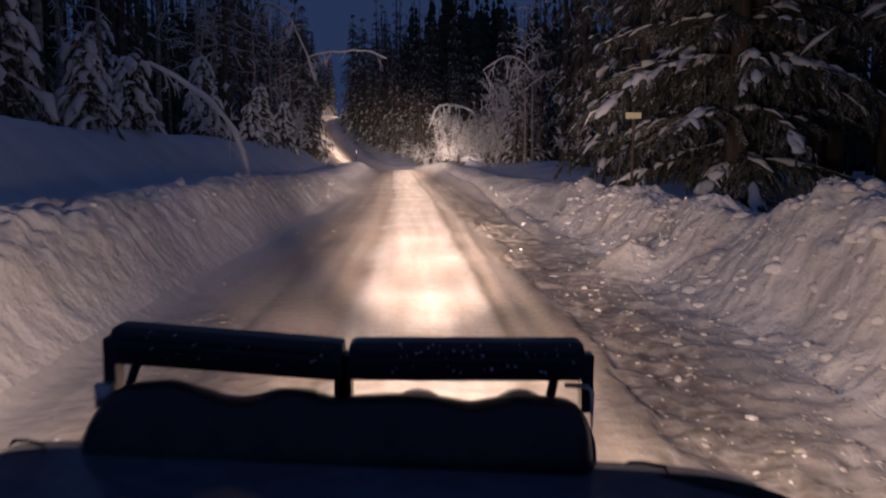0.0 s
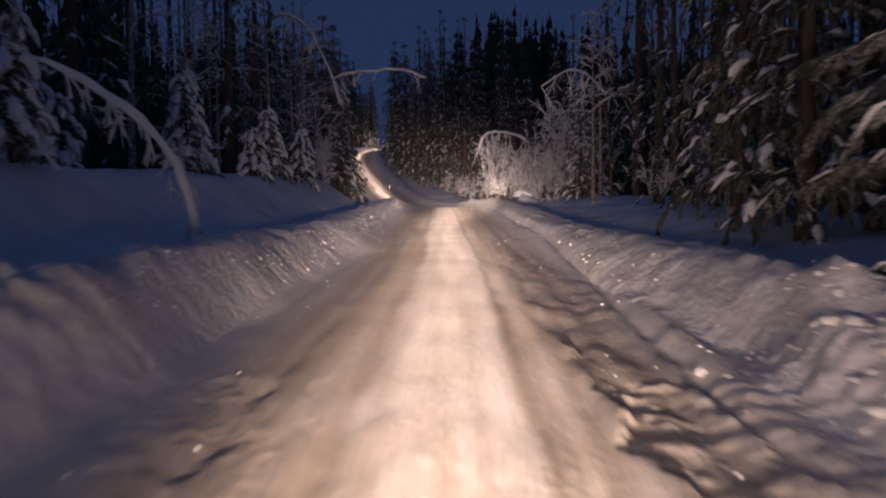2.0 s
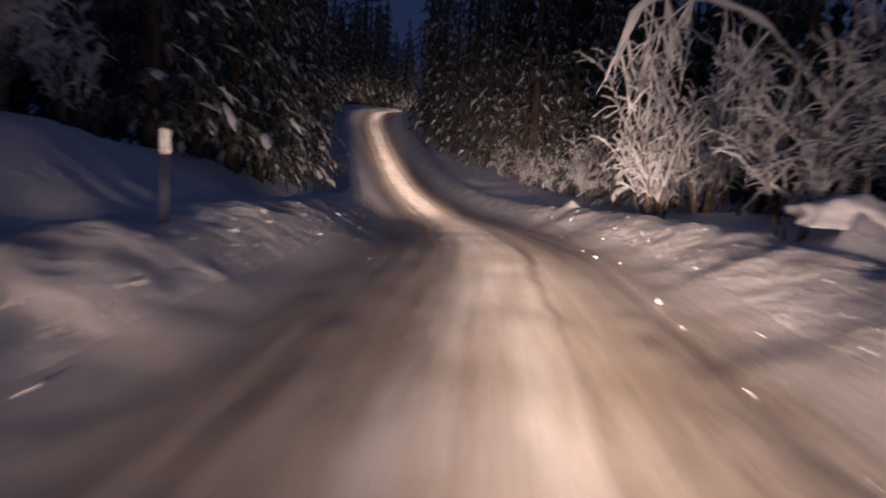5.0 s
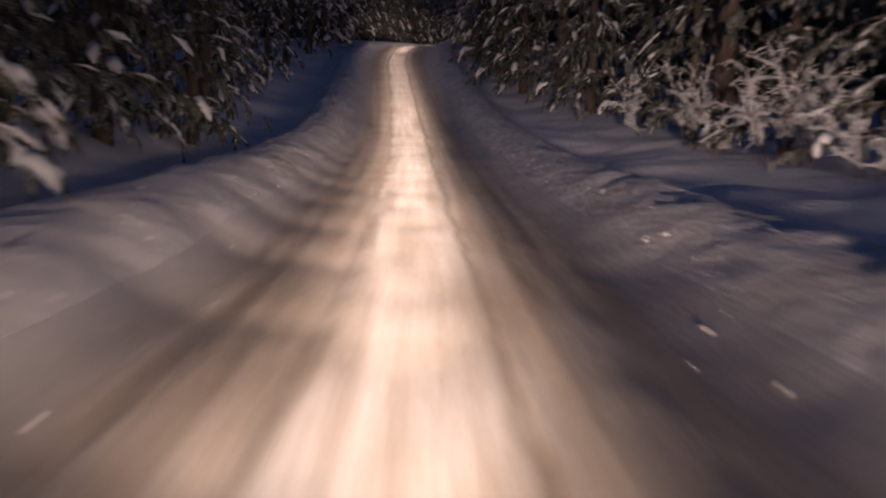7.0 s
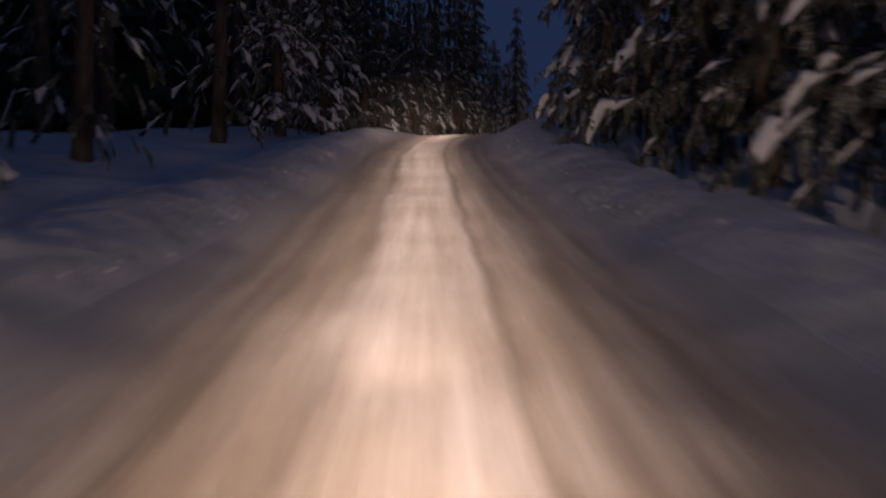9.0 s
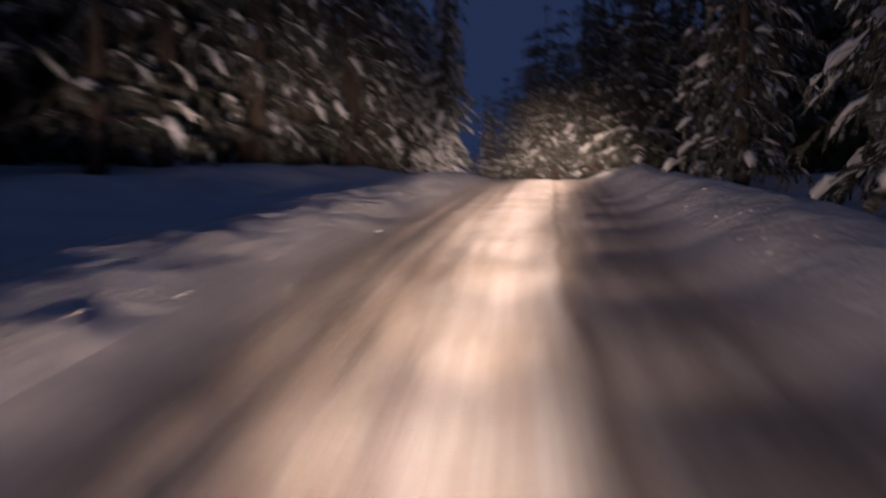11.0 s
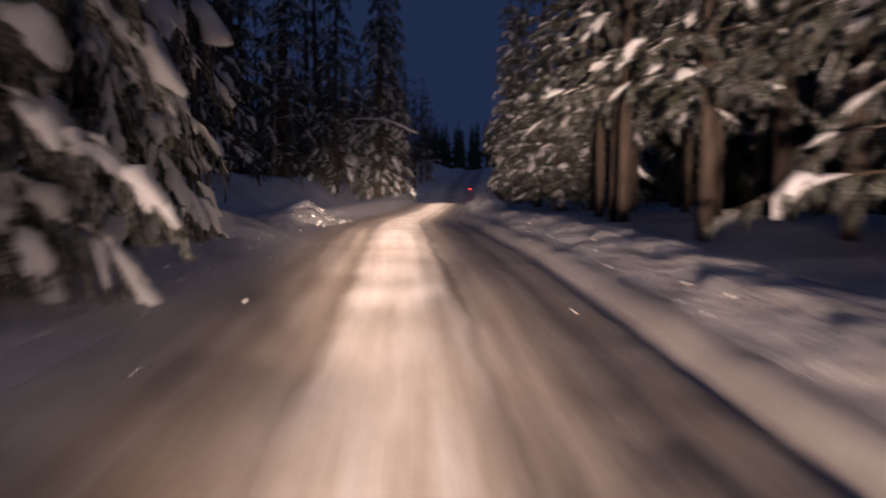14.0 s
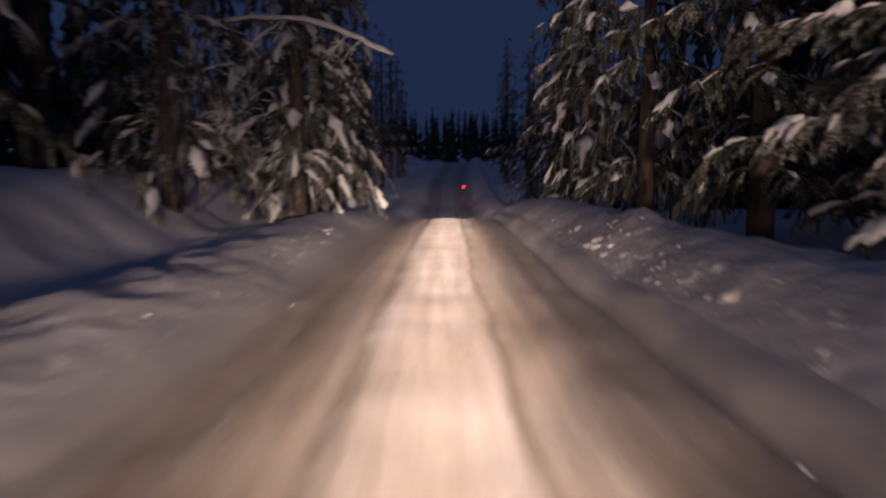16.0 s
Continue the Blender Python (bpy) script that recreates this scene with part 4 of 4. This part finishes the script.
clod_field("snow_clods", 320, 1, lambda g: (1.5 + 12 * g.random() ** 1.5, 1.4 + 2.9 * g.random() ** 0.8, 0.01 + 0.042 * g.random() ** 3), "scattered clods of frozen ploughed snow")
clod_field("snow_clods", 180, 4, lambda g: (g.uniform(2, 45), g.choice((1, 1, -1)) * g.uniform(1.35, 3.2), 0.008 + 0.025 * g.random() ** 4), "scattered clods of frozen ploughed snow")
clod_field("snow_clods", 800, 2, lambda g: (g.uniform(45, 300), g.choice((1, -1)) * g.uniform(1.8, 3.6), 0.008 + 0.032 * g.random() ** 4), "scattered clods of frozen ploughed snow")


clod_field("snow_crumbs", 2600, 5, lambda g: (1.2 + 11 * g.random() ** 1.4, g.normal(2.2, 0.5), 0.006 + 0.024 * g.random() ** 2.2), "coarse crumbs of sanded snow beside the wheel tracks", GRIT, 0.3)
clod_field("snow_crumbs", 1200, 6, lambda g: (1.2 + 12 * g.random() ** 1.3, -g.normal(1.9, 0.35), 0.005 + 0.018 * g.random() ** 2.2), "coarse crumbs of sanded snow beside the wheel tracks", GRIT, 0.3)
clod_field("snow_lumps", 900, 7, lambda g: (1.5 + 18 * g.random() ** 1.4, 3.6 + g.normal(0, 0.5), 0.02 + 0.1 * g.random() ** 2.5), "lumps of ploughed snow in the bank", BANK, 0.15)
clod_field("snow_lumps", 170, 11, lambda g: (g.normal(265.5, 2.2), -2.9 + g.normal(0, 0.4), 0.02 + 0.07 * g.random() ** 2), "broken blocks of ploughed snow at the edge of the bend", BANK, 0.1)
clod_field("snow_lumps", 70, 12, lambda g: (g.normal(287, 5), 2.9 + abs(g.normal(0, 0.4)), 0.08 + 0.16 * g.random() ** 2), "broken blocks of ploughed snow along the edge of the road", BANK, 0.5)
clod_field("snow_lumps", 700, 8, lambda g: (1.5 + 50 * g.random() ** 1.3, -3.1 - abs(g.normal(0, 0.45)), 0.008 + 0.045 * g.random() ** 3), "lumps of ploughed snow in the bank", BANK, 0.4)
clod_field("snow_lumps", 3500, 9, lambda g: (g.uniform(18, 300), g.choice((1, -1)) * (2.8 + abs(g.normal(0, 0.5))), 0.008 + 0.055 * g.random() ** 3.5), "lumps of ploughed snow in the bank", BANK, 0.3)


# ---- roadside marks ----
def snow_mound(s, u, size, high, seed):
    g = np.random.default_rng(seed)
    bm = bmesh.new()
    bmesh.ops.create_icosphere(bm, subdivisions=4, radius=1)
    for v in bm.verts:
        n = noise.fractal(v.co * 1.6 + Vector((seed, 0, 0)), 1.0, 2.0, 3)
        v.co *= 1 + 0.3 * n
        v.co = Vector((v.co.x * size, v.co.y * size, max(v.co.z, -0.25) * high))
    me = bpy.data.meshes.new("snow_mound")
    bm.to_mesh(me)
    bm.free()
    me.materials.append(SNOW)
    me.shade_smooth()
    ob = tagged(new("snow_mound", me), "rounded snow-capped boulder at the edge of the wood", "snow mound")
    ob.location = spot(s, u)
    return ob


snow_mound(73, 6.2, 0.95, 0.45, 3)
snow_mound(229.3, 5.6, 0.6, 0.6, 5)


def marker_post(s, u):
    root = tagged(new("marker_post"), "thin roadside marker post with a white reflector", "marker post")
    pole, band = Shape(), Shape()
    pole.tube([(0, 0, -0.5), (0, 0, 1.15)], [0.03, 0.028], 8)
    band.tube([(0, 0, 0.78), (0, 0, 1.06)], [0.036, 0.036], 8)
    part("pole", pole, BLACK, root)
    part("reflector", band, REFLECT, root, "white reflective band")
    root.location = spot(s, u)


marker_post(67.6, -3.75)


def small_sign(x, y):
    root = tagged(new("road_sign"), "small yellow sign plate on a leaning grey post in the snow", "sign")
    post, plate, stay = Shape(), Shape(), Shape()
    post.tube([(0, 0, -0.4), (0.04, 0, 1.78)], [0.035, 0.03], 8)
    plate.box((-0.15, -0.03, 1.55), (0.18, -0.012, 1.68))
    stay.tube([(-0.45, -0.1, -0.3), (-0.2, -0.05, 0.75)], [0.022, 0.018], 6)
    part("post", post, WOOD, root)
    part("sign_plate", plate, SIGN, root, "pale yellow plate", False)
    part("snow_stake", stay, WOOD, root, "leaning reddish stake")
    s, u = station(x, y)
    root.matrix_basis = Matrix.Translation(spot(s, u))


small_sign(4.0, 17.4)


# Stands for a distant vehicle's red tail light; the post is made up.
def tail_lamp(s, u):
    m, t, b = material("red_lamp", (0.5, 0.02, 0.02), 0.3)
    b.inputs["Emission Color"].default_value, b.inputs["Emission Strength"].default_value = (1, 0.03, 0.02, 1), 6
    root = tagged(new("far_tail_light"), "small red tail light of a distant vehicle, set on an added post", "lamp")
    pole, lens = Shape(), Shape()
    pole.tube([(0, 0, -0.4), (0, 0, 1.35)], [0.04, 0.04], 8)
    lens.tube([(0, -0.06, 1.2), (0, -0.1, 1.2)], [0.13, 0.11], 12)
    part("post", pole, WOOD, root)
    part("lens", lens, m, root, "glowing red lens")
    root.location = spot(s, u)


tail_lamp(362, 1.6)

# ---- the vehicle's front as it stands at the start of the drive: x right, y ahead, z up from the road ----
def vehicle():
    root = tagged(new("offroad_vehicle"), "dark blue off-road vehicle front carrying two black light bars", "vehicle")
    mid, half = -0.15, 0.9
    # hood: a crowned sheet with thickness
    hood = Shape()
    xs, ys = np.linspace(-1, 1, 33), np.linspace(0.35, 1.78, 25)
    top = [(mid + half * x, y - 0.06 * abs(x) ** 6, 1.032 - 0.0426 * half * (x + 0.68) - 0.035 * ((y - 0.35) / 1.43) ** 2 + 0.025 - 0.06 * abs(x) ** 16) for y in ys for x in xs]
    n, k = len(xs), len(top)
    faces = [(j * n + i, j * n + i + 1, (j + 1) * n + i + 1, (j + 1) * n + i) for j in range(len(ys) - 1) for i in range(n - 1)]
    low = [(x, y, z - 0.03) for x, y, z in top]
    faces += [tuple(k + i for i in f[::-1]) for f in faces]
    rim = [i for i in range(n)] + [j * n + n - 1 for j in range(1, len(ys))] + [k - 2 - i for i in range(n - 1)] + [j * n for j in range(len(ys) - 2, 0, -1)]
    faces += [(a, k + a, k + b, b) for a, b in zip(rim, rim[1:] + rim[:1])]
    hood.add(top + low, faces)
    part("hood", hood, PAINT, root, "glossy dark blue hood")
    # nose with grille opening under the hood
    nose = Shape()
    nose.box((mid - half + 0.1, 1.4, 0.55), (mid + half - 0.1, 1.64, 0.96))
    nose.box((mid - half + 0.04, 0.35, 0.6), (mid - half + 0.2, 1.4, 0.94))
    nose.box((mid + half - 0.2, 0.35, 0.6), (mid + half - 0.04, 1.4, 0.94))
    part("front_body", nose, PAINT, root, "", False)
    bumper = Shape()
    bumper.tube([(mid - 0.9, 1.72, 0.5), (mid - 0.8, 1.86, 0.5), (mid + 0.8, 1.86, 0.5), (mid + 0.9, 1.72, 0.5)], [0.1, 0.1, 0.1, 0.1], 8)
    part("bumper", bumper, BLACK, root)
    for side in (-1, 1):
        x = mid + side * 0.78
        tyre = Shape()
        a = np.linspace(0, 2 * math.pi, 33)
        tyre.tube(np.stack([0 * a + x, 1.0 + 0.3 * np.cos(a), 0.4 + 0.3 * np.sin(a)], 1), 0 * a + 0.105, 10, caps=False)
        wheel = part("wheel", tyre, RUBBER, root, "black winter tyre")
        rim_s = Shape()
        rim_s.tube([(x - 0.08, 1.0, 0.4), (x + 0.08, 1.0, 0.4)], [0.21, 0.21], 20)
        part("rim", rim_s, STEEL, wheel)
    # cowl over four round lamps behind the light bars: wavy top, bulging back, rounded ends
    crest_x = [-0.82, -0.79, -0.745, -0.70, -0.617, -0.553, -0.49, -0.439, -0.375, -0.311, -0.26, -0.235, -0.184, -0.133, -0.056, 0.008, 0.065, 0.11, 0.173, 0.237, 0.285, 0.326, 0.342]
    crest_z = [1.017, 1.077, 1.132, 1.148, 1.155, 1.136, 1.115, 1.112, 1.134, 1.132, 1.114, 1.112, 1.117, 1.12, 1.12, 1.111, 1.1, 1.11, 1.12, 1.114, 1.109, 1.082, 1.027]
    xx = np.linspace(-0.82, 0.342, 64)
    zz = np.interp(xx, crest_x, crest_z)
    zz[1:-1] = (zz[:-2] + 2 * zz[1:-1] + zz[2:]) / 4
    cowl = Shape()
    turn = np.linspace(-0.35, math.pi + 0.2, 13)
    bottom = 0.985
    verts = []
    for x, z in zip(xx, zz):
        h = z - bottom
        for c in turn:
            verts.append((x, 1.80 - 0.13 * math.cos(c) * min(1, h / 0.12), bottom + h * max(math.sin(c), -0.05)))
    m = len(turn)
    cowl.add(verts, [(i * m + j, (i + 1) * m + j, (i + 1) * m + j + 1, i * m + j + 1) for i in range(63) for j in range(m - 1)] + [tuple(range(m - 1, -1, -1)), tuple(63 * m + j for j in range(m))])
    part("lamp_cowl", cowl, BLACK, root, "black wavy-topped cowl over four round lamps")
    for x in (-0.60, -0.338, -0.06, 0.186):
        lens = Shape()
        lens.tube([(x, 1.88, 1.015), (x, 1.945, 1.015)], [0.085, 0.08], 20)
        part("round_lamp", lens, GLASS, root, "round auxiliary lamp")
    # two light bars on brackets
    for x0, x1, z0, z1 in ((-0.765, -0.234, 1.224, 1.184), (-0.216, 0.326, 1.185, 1.185)):
        bar = Shape()
        y, h = 1.89, 0.043
        ring = [(-0.045, -h), (-0.05, 0.0), (-0.045, h * 0.8), (-0.03, h), (0.03, h), (0.04, h * 0.8), (0.04, -h * 0.8), (0.03, -h)]
        ends = [(x0, z0, 0.9), (x0 + 0.012, z0, 1.0), (x1 - 0.012, z1, 1.0), (x1, z1, 0.9)]
        v = [(x, y + a * f, z + b * f) for x, z, f in ends for a, b in ring]
        fc = [(i * 8 + j, i * 8 + (j + 1) % 8, (i + 1) * 8 + (j + 1) % 8, (i + 1) * 8 + j) for i in range(3) for j in range(8)] + [tuple(range(7, -1, -1)), tuple(range(24, 32))]
        bar.add(v, fc)
        body = part("light_bar", bar, BLACK, root, "long black light bar", False)
        for q in range(5):
            fin, up = Shape(), -0.03 + 0.015 * q
            fin.add([(x0 + 0.02, y - 0.053, z0 + up), (x1 - 0.02, y - 0.053, z1 + up), (x1 - 0.02, y - 0.045, z1 + up + 0.005), (x0 + 0.02, y - 0.045, z0 + up + 0.005),
                     (x0 + 0.02, y - 0.045, z0 + up - 0.003), (x1 - 0.02, y - 0.045, z1 + up - 0.003)], [(0, 1, 2, 3), (4, 5, 1, 0)])
            part("cooling_fin", fin, BLACK, body, "", False)
        glass = Shape()
        glass.add([(x0 + 0.02, y + 0.044, z0 - 0.03), (x1 - 0.02, y + 0.044, z1 - 0.03), (x1 - 0.02, y + 0.044, z1 + 0.03), (x0 + 0.02, y + 0.044, z0 + 0.03),
                   (x0 + 0.02, y + 0.036, z0 - 0.03), (x1 - 0.02, y + 0.036, z1 - 0.03), (x1 - 0.02, y + 0.036, z1 + 0.03), (x0 + 0.02, y + 0.036, z0 + 0.03)],
                  [(3, 2, 1, 0), (0, 1, 5, 4), (2, 3, 7, 6)])
        part("lens", glass, GLASS, body, "clear lamp lens", False)
        for x, z in ((x0 - 0.012, z0), (x1 + (0.012 if x1 > 0 else -0.006), z1)):
            arm = Shape()
            arm.box((x - 0.014, y - 0.03, z - 0.125), (x + 0.014, y + 0.02, z + 0.012))
            part("bracket", arm, BLACK, root, "", False)
        strut = Shape()
        xs0 = x0 + 0.045 if x0 < -0.5 else x1 - 0.06
        strut.tube([(xs0, y, (z0 if x0 < -0.5 else z1) - 0.04), (xs0 - 0.02, y - 0.02, (z0 if x0 < -0.5 else z1) - 0.12)], [0.012, 0.012], 6)
        part("strut", strut, BLACK, root)
    # white flecks added on the bars in place of lit droplets on the windscreen
    flecks, fg = Shape(), np.random.default_rng(91)
    for _ in range(60):
        fx, fz = (fg.uniform(-0.14, 0.3), fg.uniform(-0.03, 0.045)) if fg.random() < 0.75 else (fg.uniform(-0.7, -0.26), fg.uniform(-0.02, 0.045))
        zz0 = 1.185 if fx > -0.22 else float(np.interp(fx, [-0.765, -0.234], [1.224, 1.184]))
        at, r = np.array([fx, 1.836 - 0.004 * abs(fz), zz0 + fz]), fg.uniform(0.0012, 0.0034)
        flecks.tube([at - [r * 1.5, 0, 0], at, at + [r * 1.5, 0, 0]], [0.3 * r, r, 0.3 * r], 6)
    tagged(part("droplet_flecks", flecks, SNOW, root, "small white flecks on the light bars in place of lit windscreen droplets"), kind="stuff")
    clamp = Shape()
    clamp.tube([(-0.765, 1.80, 1.145), (-0.765, 1.80, 1.095)], [0.022, 0.022], 14)
    part("clamp", clamp, STEEL, root, "bright steel clamp")
    stay = Shape()
    stay.tube([(0.285, 1.85, 1.13), (0.33, 1.82, 1.135), (0.338, 1.8, 1.128), (0.338, 1.8, 1.0)], [0.006, 0.006, 0.006, 0.006], 6)
    part("side_stay", stay, STEEL, root, "thin steel stay")
    for x, z in ((-0.905, 1.036), (0.435, 0.988)):
        pin = Shape()
        pin.tube([(x - 0.035, 1.72, z - 0.005), (x - 0.03, 1.72, z + 0.006), (x, 1.72, z + 0.006), (x + 0.045, 1.70, z + 0.004), (x + 0.048, 1.70, z - 0.01)], [0.004] * 5, 6)
        part("hood_catch", pin, BLACK, root, "black hood catch")
    cap = Shape()
    cx = np.linspace(0, 1, 12)
    cap.tube(np.stack([0.46 + 0.3 * cx, 1.7 - 0.12 * cx, 0.972 - 0.028 * cx**2], 1), 0.032 * np.sin(np.pi * (0.04 + 0.92 * cx)), 10, 1.2, 0.45)
    part("fender_cap", cap, RUBBER, root, "black moulding on the fender")
    return root


vehicle()
